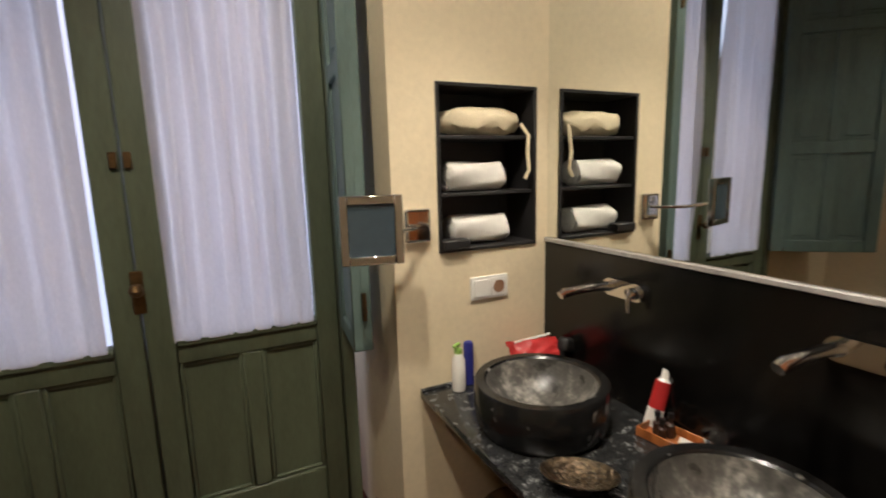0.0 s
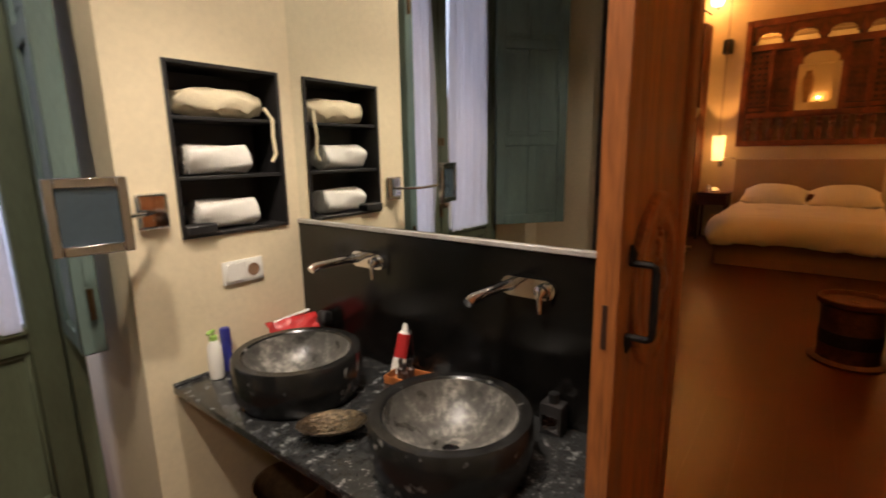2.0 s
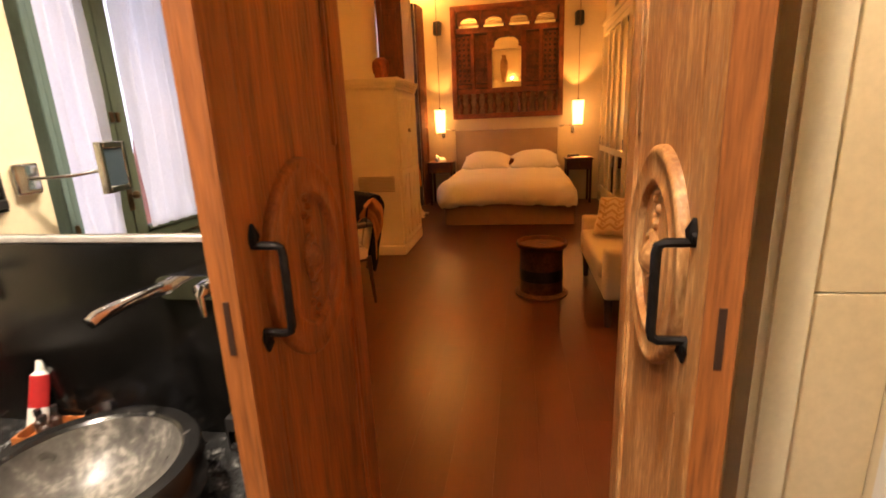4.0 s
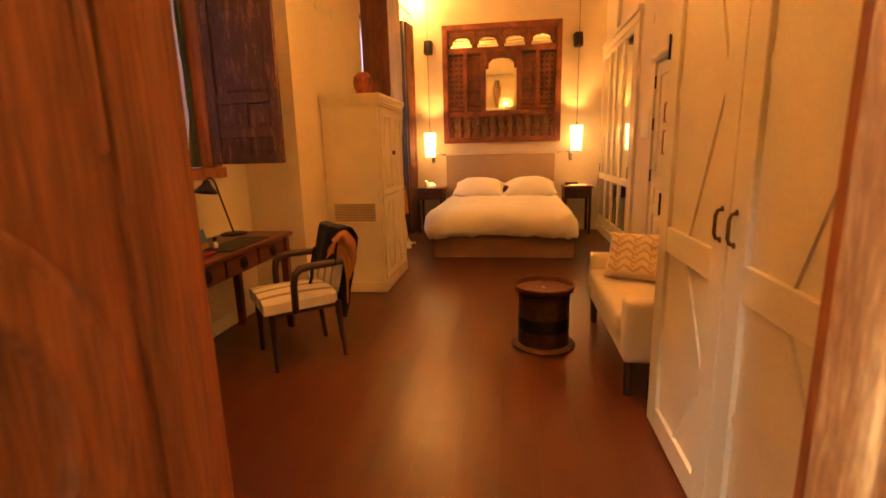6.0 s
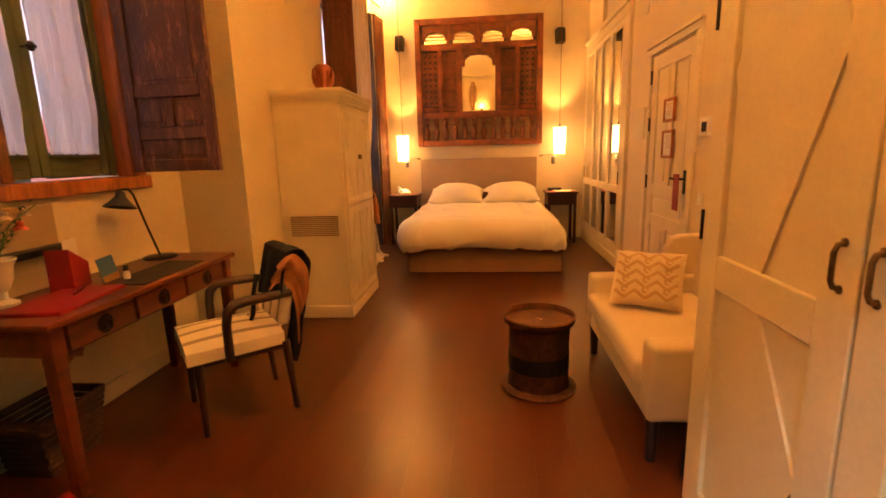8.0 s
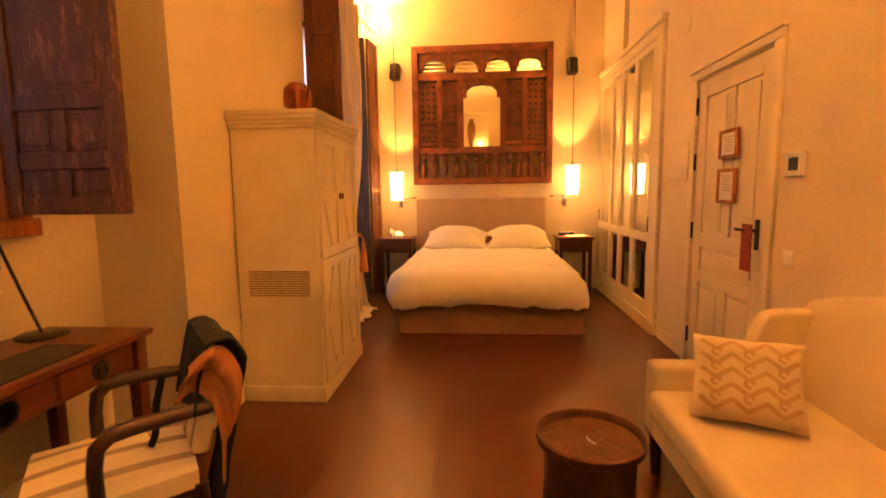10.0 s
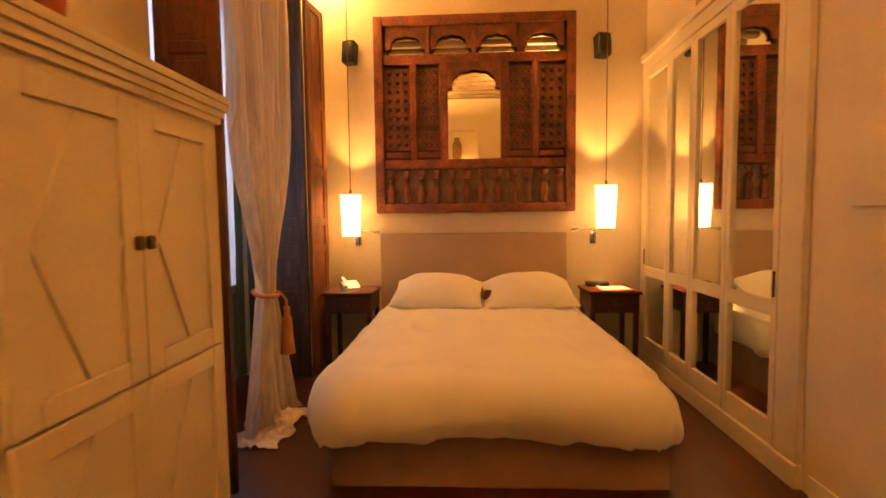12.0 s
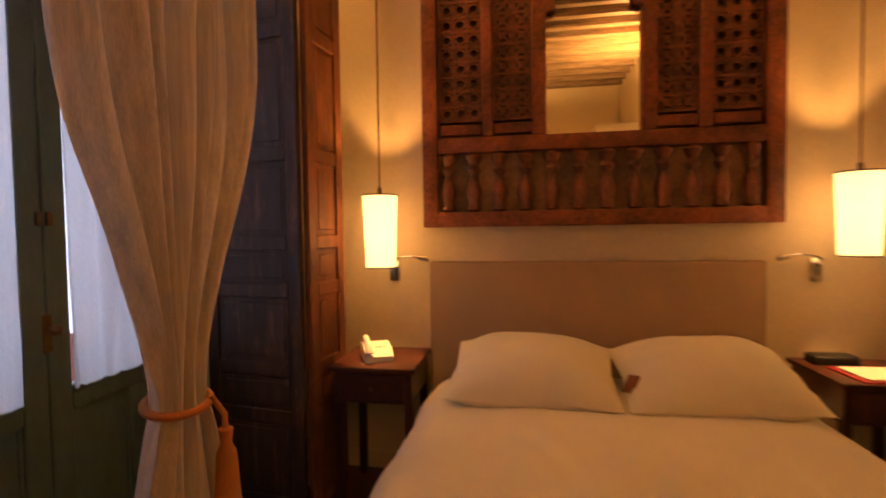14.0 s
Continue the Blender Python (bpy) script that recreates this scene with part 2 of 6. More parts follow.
M_CANVAS = mat("ivory_cotton_bag", (0.72, 0.62, 0.42), 0.9, vary=0.08, grain=200, bump=0.3)
M_WHITE = mat("white_plastic", (0.78, 0.76, 0.70), 0.35, vary=0.02, bump=0.02)
M_BLUE = mat("blue_plastic", (0.025, 0.03, 0.20), 0.3, vary=0.05, bump=0.02)
M_LIME = mat("lime_plastic", (0.30, 0.50, 0.10), 0.35, vary=0.05, bump=0.02)
M_RED = mat("red_plastic", (0.48, 0.03, 0.03), 0.35, vary=0.08, bump=0.05)
M_REDL = mat("dark_red_leather", (0.26, 0.007, 0.012), 0.5, vary=0.12, grain=160, bump=0.3)
M_WICKER = mat("brown_wicker", (0.055, 0.024, 0.012), 0.7, vary=0.35, scale=30, grain=90, bump=0.9)
M_SHELL = mat("hammered_bronze", (0.11, 0.08, 0.05), 0.32, 0.85, vary=0.4, scale=60, grain=120, bump=0.9)
M_BIN = mat("tan_woven_cane", (0.26, 0.15, 0.075), 0.7, vary=0.25, scale=20, grain=90, bump=0.8)
M_CLAY = mat("terracotta", (0.33, 0.085, 0.032), 0.7, vary=0.22, scale=9, bump=0.3)
M_PAPER = mat("white_paper", (0.76, 0.74, 0.70), 0.8, vary=0.03, bump=0.03)
M_LEAF = mat("green_leaves", (0.07, 0.13, 0.04), 0.6, vary=0.25)
M_PETALW = mat("cream_petals", (0.72, 0.62, 0.52), 0.7, vary=0.1)
M_PETALR = mat("red_petals", (0.52, 0.09, 0.07), 0.7, vary=0.15)
M_SKYCARD = mat("blue_picture_card", (0.06, 0.17, 0.33), 0.5, vary=0.2)
M_SAND = mat("sand_picture_card", (0.42, 0.20, 0.05), 0.5, vary=0.2)
M_STRIPE = striped("striped_ticking", (0.78, 0.68, 0.50), (0.34, 0.27, 0.195), 0.068, 0, 0.27)
M_NAVY = mat("navy_wool", (0.006, 0.006, 0.010), 0.95, vary=0.2, grain=260, bump=0.4)
M_CAMEL = mat("camel_wool", (0.42, 0.17, 0.06), 0.95, vary=0.15, grain=260, bump=0.4)
M_STREET = mat("pink_facade_render", (0.52, 0.20, 0.19), 0.85, vary=0.08, scale=1)
M_ASPHALT = mat("asphalt", (0.05, 0.05, 0.05), 0.9, vary=0.15)
M_DARKGL = mat("dark_window_glass", (0.03, 0.035, 0.04), 0.1, vary=0.1, bump=0)
M_MATT = mat("grey_toning_glass", (0.10, 0.14, 0.17), 0.12, 0.5, vary=0.05, bump=0)


# ---- building blocks ----
def bm_box(x0, x1, y0, y1, z0, z1, bevel=0.0, seg=2, bm=None):
    b = bmesh.new() if (bm is None or bevel) else bm
    m = Matrix.Translation(((x0 + x1) / 2, (y0 + y1) / 2, (z0 + z1) / 2)) @ Matrix.Diagonal((abs(x1 - x0), abs(y1 - y0), abs(z1 - z0), 1))
    bmesh.ops.create_cube(b, size=1, matrix=m)
    if bevel:
        bmesh.ops.bevel(b, geom=b.edges[:], offset=bevel, segments=seg, profile=0.6, affect="EDGES")
        if bm is not None:
            return join(bm, b)
    return b


def join(bm, other, m=None):
    """Adds other's faces to bm and frees other."""
    if m is not None:
        bmesh.ops.transform(other, matrix=m, verts=other.verts)
    me = bpy.data.meshes.new("tmp")
    other.to_mesh(me)
    bm.from_mesh(me)
    bpy.data.meshes.remove(me)
    other.free()
    return bm


def bm_cyl(r0, r1, z0, z1, n=24, caps=True, bm=None, at=(0, 0), bevel=0.0):
    b = bmesh.new()
    bmesh.ops.create_cone(b, cap_ends=caps, segments=n, radius1=r0, radius2=r1, depth=z1 - z0, matrix=Matrix.Translation((at[0], at[1], (z0 + z1) / 2)))
    if bevel:
        rim = [e for e in b.edges if e.calc_length() < 3 * max(r0, r1) * math.pi / n and abs(e.verts[0].co.z - e.verts[1].co.z) < 1e-6]
        bmesh.ops.bevel(b, geom=rim, offset=bevel, segments=2, affect="EDGES")
    return join(bm, b) if bm is not None else b


def bm_lathe(profile, n=32, bm=None):
    """Turns (radius, height) pairs round z."""
    b = bmesh.new()
    rings = []
    for r, z in profile:
        rings.append([b.verts.new((max(r, 1e-4) * math.cos(2 * math.pi * i / n), max(r, 1e-4) * math.sin(2 * math.pi * i / n), z)) for i in range(n)])
    for a, c in zip(rings, rings[1:]):
        for i in range(n):
            b.faces.new((a[i], a[(i + 1) % n], c[(i + 1) % n], c[i]))
    return join(bm, b) if bm is not None else b


def bm_tube(points, r, n=10, bm=None, closed=False):
    """A round bar along points; r is a number or one per point."""
    b = bmesh.new()
    pts = [Vector(p) for p in points]
    rings = []
    for i, p in enumerate(pts):
        d = (pts[min(i + 1, len(pts) - 1)] - pts[max(i - 1, 0)]).normalized()
        side = d.orthogonal().normalized() if i == 0 else (prev - d * prev.dot(d)).normalized()
        prev = side
        up = d.cross(side)
        rad = r[i] if isinstance(r, (list, tuple)) else r
        rings.append([b.verts.new(p + (side * math.cos(2 * math.pi * k / n) + up * math.sin(2 * math.pi * k / n)) * rad) for k in range(n)])
    for a, c in zip(rings, rings[1:]):
        for k in range(n):
            b.faces.new((a[k], a[(k + 1) % n], c[(k + 1) % n], c[k]))
    b.faces.new(rings[0][::-1])
    b.faces.new(rings[-1])
    return join(bm, b) if bm is not None else b


def bm_prism(outline, depth, bm=None):
    """Extrudes an outline of (x, z) along y from 0 to depth."""
    b = bmesh.new()
    front = [b.verts.new((x, 0, z)) for x, z in outline]
    back = [b.verts.new((x, depth, z)) for x, z in outline]
    b.faces.new(front)
    b.faces.new(back[::-1])
    k = len(outline)
    for i in range(k):
        b.faces.new((front[i], back[i], back[(i + 1) % k], front[(i + 1) % k]))
    bmesh.ops.recalc_face_normals(b, faces=b.faces[:])
    return join(bm, b) if bm is not None else b


def bm_grid(fn, nu, nv, thick=0.0):
    """A sheet fn(u, v), u and v from 0 to 1, with thickness where given."""
    b = bmesh.new()
    g = [[b.verts.new(fn(i / nu, j / nv)) for j in range(nv + 1)] for i in range(nu + 1)]
    for i in range(nu):
        for j in range(nv):
            b.faces.new((g[i][j], g[i + 1][j], g[i + 1][j + 1], g[i][j + 1]))
    if thick:
        bmesh.ops.recalc_face_normals(b, faces=b.faces[:])
        bmesh.ops.solidify(b, geom=b.faces[:], thickness=thick)
    return b


def bm_pillow(w, d, h, n=18, power=2.6, seed=0, soft=0.45):
    """A stuffed cushion lying flat, w by d and h thick, with pinched corners."""
    b = bmesh.new()
    sides = []
    for s in (1, -1):
        g = []
        for i in range(n + 1):
            row = []
            for j in range(n + 1):
                u, v = 2 * i / n - 1, 2 * j / n - 1
                k = max(0.0, (1 - abs(u) ** power) * (1 - abs(v) ** power)) ** soft
                pull = 1 - 0.06 * (abs(u) ** 3) * (1 - abs(v))
                pull2 = 1 - 0.06 * (abs(v) ** 3) * (1 - abs(u))
                edge = 0.008 * max(abs(u), abs(v)) ** 3 * noise.noise(Vector((u * 11 + seed, v * 11, s)))
                z = s * h / 2 * k + 0.012 * noise.noise(Vector((u * 3 + seed, v * 3, s))) + edge
                row.append(b.verts.new((u * w / 2 * pull, v * d / 2 * pull2, z)))
            g.append(row)
        sides.append(g)
        for i in range(n):
            for j in range(n):
                q = (g[i][j], g[i + 1][j], g[i + 1][j + 1], g[i][j + 1])
                b.faces.new(q if s > 0 else q[::-1])
    bmesh.ops.remove_doubles(b, verts=b.verts[:], dist=0.006)
    return b


def mesh_object(name, bm, material, smooth=True):
    me = bpy.data.meshes.new(name)
    bm.to_mesh(me)
    bm.free()
    mats = material if isinstance(material, (list, tuple)) else [material]
    for m in mats:
        me.materials.append(m)
    ob = new(name, me)
    if smooth:
        me.polygons.foreach_set("use_smooth", [True] * len(me.polygons))
        me.set_sharp_from_angle(angle=radians(38))
    return ob


def part(name, bm, material, parent, label="", at=None):
    ob = mesh_object(name, bm, material)
    ob.parent = parent
    if at is not None:
        ob.matrix_basis = at
    if label:
        ob["label"] = label
    return ob


def thing(name, m, label, category, group=""):
    ob = new(name)
    ob.empty_display_size = 0.1
    ob.matrix_basis = m
    return tagged(ob, label, category, group)


def structure(name, bm, material, label="", category=""):
    ob = mesh_object(name, bm, material)
    return tagged(ob, label, category, "", "structure")


def twin(name, source, parent, m, label=""):
    """Another part that shares source's mesh."""
    ob = new(name, source.data)
    ob.parent = parent
    ob.matrix_basis = m
    if label:
        ob["label"] = label
    return ob


# ---- structure ----
X_BACK, Y_SOUTH, Y_NORTH, H_ROOM, H_BATH = 9.68, -1.555, 1.62, 4.45, 2.90


def boxes(*rows):
    bm = bmesh.new()
    for r in rows:
        bm_box(*r, bm=bm)
    return bm


def planks(owner, x0, x1, y0, y1, width, length, z, mat_plank):
    """Floor boards along x, each a piece of its own, with staggered ends."""
    rng = random.Random(4)
    shared = {}
    y, row = y0, 0
    while y < y1 - 0.01:
        w = min(width, y1 - y)
        x = x0 - rng.random() * length
        while x < x1:
            a, c = max(x, x0), min(x + length, x1)
            if c - a > 0.05:
                key = (round(c - a, 3), round(w, 3))
                if key not in shared:
                    b = bm_box(0, c - a - 0.0003, 0, w - 0.0003, -0.02, 0)
                    me = bpy.data.meshes.new("plank")
                    b.to_mesh(me)
                    b.free()
                    me.materials.append(mat_plank)
                    shared[key] = me
                ob = new("plank", shared[key])
                ob.parent = owner
                ob.matrix_basis = pose(a, y, z)
            x += length
        y += width
        row += 1


# the outer wall on the street side, with its three openings
structure("wall_north", boxes(
    (-0.95, -0.19, 1.90, 2.36, 0, H_ROOM), (-0.19, 1.24, 1.90, 2.36, 2.75, H_ROOM), (-0.95, 1.24, Y_NORTH, 1.90, 2.90, H_ROOM),
    (1.24, 1.86, 1.526, 2.36, 0, 1.160), (1.24, 1.400, 1.526, 2.36, 1.160, 1.712), (1.795, 1.86, 1.526, 2.36, 1.160, 1.712), (1.400, 1.795, 1.70, 2.36, 1.160, 1.712), (1.24, 1.86, 1.526, 2.36, 1.712, H_ROOM),
    (1.86, 3.47, Y_NORTH + 0.03, 2.36, 0, H_ROOM), (3.47, 5.40, 2.10, 2.36, 0, 1.20), (3.47, 3.88, 2.10, 2.36, 1.20, 2.75), (4.94, 5.40, 2.10, 2.36, 1.20, 2.75), (3.47, 5.40, 2.10, 2.36, 2.75, H_ROOM), (3.47, 5.40, 1.65, 2.10, 2.95, H_ROOM),
    (5.40, 7.32, Y_NORTH, 2.36, 0, H_ROOM), (7.32, 9.22, Y_NORTH, 2.36, 3.42, H_ROOM), (9.22, 9.90, Y_NORTH, 2.36, 0, H_ROOM)), M_WALL,
    "thick cream plastered outer wall with window recesses", "wall")
structure("wall_east", boxes((X_BACK, 9.90, -1.75, Y_NORTH, 0, H_ROOM)), M_WALL, "cream plastered wall behind the bed", "wall")
structure("wall_south", boxes((1.75, 5.86, -1.75, Y_SOUTH, 0, H_ROOM), (5.86, 6.79, -1.75, Y_SOUTH, 2.13, H_ROOM), (6.79, X_BACK, -1.75, Y_SOUTH, 0, H_ROOM)), M_WALL, "cream plastered wall with entrance door and wardrobe", "wall")
structure("wall_entry_backing", boxes((5.80, 6.85, -1.85, -1.752, 0, 2.2)), M_WALL, "plain wall behind the closed entrance door", "wall")
# partition between bathroom and bedroom, with the doorway
structure("wall_partition", boxes(
    (1.856, 2.06, 0.245, 1.526, 0, 2.60), (1.82, 2.06, -0.47, 0.245, 2.40, 2.60), (1.96, 2.06, -0.58, -0.47, 0, 2.44), (1.80, 2.06, -0.58, -0.47, 2.44, 2.60), (1.80, 2.06, -1.75, -0.58, 0, 2.60),
    (1.80, 2.06, -1.75, -0.16, 2.60, H_ROOM), (1.82, 2.06, 0.75, 1.526, 2.60, H_ROOM), (1.82, 2.06, -0.16, 0.75, 3.58, H_ROOM), (1.82, 1.885, -0.16, 0.75, 2.60, 3.58)), M_WALL, "cream partition wall with a doorway", "wall")
structure("wall_bath_south", boxes((-0.95, 1.80, -0.95, -0.81, 0, H_ROOM)), M_WALL, "plain cream bathroom wall", "wall")
structure("wall_bath_west", boxes((-1.10, -0.95, -1.9, 2.36, 0, H_ROOM)), M_WALL, "plain cream bathroom wall", "wall")
structure("ceiling_bath", boxes((-0.95, 1.80, -1.75, Y_NORTH, H_BATH, H_BATH + 0.1)), M_CEIL, "white bathroom ceiling", "ceiling")
ceil = boxes((2.06, X_BACK, Y_SOUTH, Y_NORTH, H_ROOM, H_ROOM + 0.12), (-1.1, 9.9, -1.9, 2.36, H_ROOM + 0.12, H_ROOM + 0.2))
structure("ceiling", ceil, M_CEIL, "white boards between limewashed ceiling beams", "ceiling")
for i in range(21):
    x = 2.3 + i * 0.36
    b = bm_box(x - 0.055, x + 0.055, Y_SOUTH, Y_NORTH, H_ROOM - 0.15, H_ROOM, 0.006, 1)
    structure("ceiling_beam", b, M_BEAM, "limewashed wooden ceiling beam", "beam")

# skirting boards
sk = bmesh.new()
for r in ((5.402, 5.905, Y_NORTH - 0.014, Y_NORTH), (6.93, 7.30, Y_NORTH - 0.014, Y_NORTH), (3.49, 5.385, 2.086, 2.10), (3.47, 3.484, 1.67, 2.09), (5.386, 5.40, 1.635, 2.09),
          (6.86, 7.42, Y_SOUTH, Y_SOUTH + 0.014), (3.9, 5.79, Y_SOUTH, Y_SOUTH + 0.014), (X_BACK - 0.014, X_BACK, -1.52, 1.60), (2.06, 2.074, -0.83, -0.46), (2.06, 2.074, 0.26, 1.64)):
    bm_box(*r, 0, 0.11, 0.004, 1, bm=sk)
structure("baseboard", sk, M_CREAM, "cream painted skirting board", "baseboard")
bw = bmesh.new()
for r in ((1.226, 1.24, 1.52, 1.85), (1.24, 1.30, 1.512, 1.526)):
    bm_box(*r, 0, 0.10, 0.003, 1, bm=bw)
structure("baseboard_bath", bw, M_PINE, "pine skirting board at the bathroom pier", "baseboard")

# ---- doors and windows ----
def leaf_panels(bm, x0, x1, z0, z1, y, t, stile, cuts, proud=0.012, mids=()):
    """A framed leaf in the x-z plane: stiles, rails at the cuts, and sunk panels with a raised field."""
    bm_box(x0, x0 + stile, y, y + t, z0, z1, 0.003, 1, bm=bm)
    bm_box(x1 - stile, x1, y, y + t, z0, z1, 0.003, 1, bm=bm)
    edges = [z0, *cuts, z1]
    for k, z in enumerate(edges):
        a = z if k == 0 else (z - stile if k == len(edges) - 1 else z - stile / 2)
        bm_box(x0 + stile, x1 - stile, y + 0.001, y + t - 0.001, a, a + stile, 0.003, 1, bm=bm)
    lows = [z0 + stile] + [c + stile / 2 for c in cuts]
    highs = [c - stile / 2 for c in cuts] + [z1 - stile]
    for lo, hi in zip(lows, highs):
        cols = [x0 + stile, x1 - stile] if not mids else [x0 + stile, *mids, x1 - stile]
        for k in range(len(cols) - 1):
            a = cols[k] + (stile * 0.4 if k else 0)
            c = cols[k + 1] - (stile * 0.4 if k < len(cols) - 2 else 0)
            bm_box(a, c, y + t * 0.35, y + t * 0.65, lo, hi, bm=bm)
            g = min(0.03, (c - a) * 0.2, (hi - lo) * 0.2)
            bm_box(a + g, c - g, y + t * 0.2, y + t * 0.8, lo + g, hi - g, 0.004, 1, bm=bm)
        for mx in mids:
            bm_box(mx - stile * 0.4, mx + stile * 0.4, y + 0.002, y + t - 0.002, lo, hi, 0.003, 1, bm=bm)
    return bm


def sheer(x0, x1, z0, z1, y, folds, seed, parent, name="curtain", label="gathered white voile curtain"):
    """A gathered sheer that hangs on the window leaf, bunched at its hem."""
    def fn(u, v):
        x = x0 + (x1 - x0) * u
        amp = 0.026 + 0.020 * noise.noise(Vector((u * 5, v * 1.5, seed)))
        ph = folds * 2 * math.pi * (u + 0.045 * noise.noise(Vector((u * 3, v * 1.2, seed + 3))))
        pinch = 0.12 + 0.88 * min(1, v * 6, (1 - v) * 6)
        z = z0 + (z1 - z0) * v
        return Vector((x, y + amp * math.sin(ph) * pinch + 0.006 * noise.noise(Vector((u * 30, v * 8, seed))), z))
    return part(name, bm_grid(fn, 110, 26), M_SHEER, parent, label)


def casement(name, x0, x1, z0, z1, y, meet, sash_z, label, material, curtain=True, knob=True, mids=True, seed=1, stile=0.085, foot=0.12):
    """A glazed double leaf with panelled foot; y is its inner face."""
    win = thing(name, pose(0, 0, 0), label, "french window")
    win["kind"] = "structure"
    fr = bmesh.new()
    bm_box(x0 - 0.05, x0, y - 0.01, y + 0.09, z0, z1 + 0.05, 0.004, 1, bm=fr)
    bm_box(x1, x1 + 0.05, y - 0.01, y + 0.09, z0, z1 + 0.05, 0.004, 1, bm=fr)
    bm_box(x0, x1, y - 0.01, y + 0.09, z1, z1 + 0.05, 0.004, 1, bm=fr)
    part("window_frame", fr, material, win)
    for k, (a, c) in enumerate(((x0 + 0.002, meet - 0.002), (meet + 0.002, x1 - 0.002))):
        b = bmesh.new()
        for xa, xb in ((a, a + stile), (c - stile, c)):
            bm_box(xa, xb, y, y + 0.05, z0 + 0.01, z1, 0.005, 1, bm=b)
        bm_box(a + stile, c - stile, y + 0.001, y + 0.049, z1 - stile, z1, 0.005, 1, bm=b)
        bm_box(a + stile, c - stile, y + 0.001, y + 0.049, sash_z - 0.09, sash_z, 0.008, 2, bm=b)
        bm_box(a + stile, c - stile, y - 0.012, y + 0.002, sash_z - 0.028, sash_z - 0.004, 0.005, 1, bm=b)
        if not mids:
            bm_box(a + stile, c - stile, y + 0.003, y + 0.047, z0 + 0.002, sash_z - 0.088, 0.003, 1, bm=b)
        else:
            bm_box(a + stile, c - stile, y + 0.001, y + 0.049, z0 + 0.01, z0 + foot, 0.006, 1, bm=b)
            mid = (a + c) / 2
            bm_box(mid - 0.032, mid + 0.032, y + 0.001, y + 0.049, z0 + foot, sash_z - 0.09, 0.006, 1, bm=b)
            for p, q in ((a + stile, mid - 0.032), (mid + 0.032, c - stile)):
                bm_box(p, q, y + 0.022, y + 0.034, z0 + foot, sash_z - 0.09, bm=b)
                for s in ((p, p + 0.014, z0 + foot, sash_z - 0.09), (q - 0.014, q, z0 + foot, sash_z - 0.09), (p + 0.014, q - 0.014, z0 + foot, z0 + foot + 0.014), (p + 0.014, q - 0.014, sash_z - 0.104, sash_z - 0.09)):
                    bm_box(s[0], s[1], y + 0.010, y + 0.024, s[2], s[3], 0.004, 1, bm=b)
        leaf = part("window_leaf", b, material, win)
        p = part("pane", bm_box(a + stile, c - stile, y + 0.028, y + 0.033, sash_z, z1 - stile), M_GLASS, leaf)
        p.visible_shadow = False
        if curtain:
            sheer(a + stile - 0.004, c - stile - 0.012, sash_z - 0.012, z1 - 0.03, y - 0.014, 5 + k, seed + k, leaf)
    if knob:
        kn = bm_tube([(meet, y, z0 + 1.07), (meet, y - 0.03, z0 + 1.07)], 0.008)
        join(kn, bm_lathe([(0, -0.022), (0.014, -0.018), (0.022, 0), (0.014, 0.018), (0, 0.022)], 14), pose(meet, y - 0.042, z0 + 1.07))
        bm_box(meet - 0.018, meet + 0.018, y - 0.004, y + 0.002, z0 + 0.985, z0 + 1.125, 0.003, 1, bm=kn)
        part("knob", kn, M_BRASS, win, "aged brass turning knob")
        lk = bm_box(meet - 0.03, meet - 0.008, y - 0.014, y, z0 + 1.445, z0 + 1.495, 0.003, 1)
        bm_box(meet + 0.008, meet + 0.03, y - 0.014, y, z0 + 1.445, z0 + 1.495, 0.003, 1, bm=lk)
        part("latch", lk, M_BRASS, win, "small brass latch")
    return win


bath_win = casement("window_1", -0.13, 1.135, 0.02, 2.66, 1.87, 0.50, 0.905, "olive green french window with gathered white voile curtains", M_GREEN, seed=2, foot=0.27)
balcony = casement("window_2", 7.42, 9.16, 0.02, 3.30, 2.12, 8.375, 0.86, "dark green balcony door with white voile curtains", M_TEAL, seed=8, stile=0.09)
desk_win = casement("window_3", 3.95, 4.85, 1.27, 2.68, 2.17, 4.405, 1.405, "small green casement with a white voile curtain", M_GREEN, knob=False, mids=False, seed=5, stile=0.058)
kb = bm_tube([(4.42, 2.17, 1.91), (4.42, 2.13, 1.91)], 0.007)
join(kb, bm_lathe([(0, -0.025), (0.013, -0.02), (0.026, 0), (0.013, 0.02), (0, 0.025)], 14), pose(4.42, 2.12, 1.91))
part("knob", kb, M_BLACK, desk_win, "black window knob")
# wooden lining of the desk window
ln = bmesh.new()
for r in ((3.50, 5.05, 2.055, 2.20, 1.185, 1.262), (3.76, 3.897, 2.065, 2.17, 1.262, 2.80), (4.903, 5.02, 2.065, 2.17, 1.262, 2.80), (3.897, 4.903, 2.065, 2.17, 2.735, 2.80)):
    bm_box(*r, 0.005, 1, bm=ln)
part("window_sill", ln, M_PINE, desk_win, "waxed wooden lining and sill")


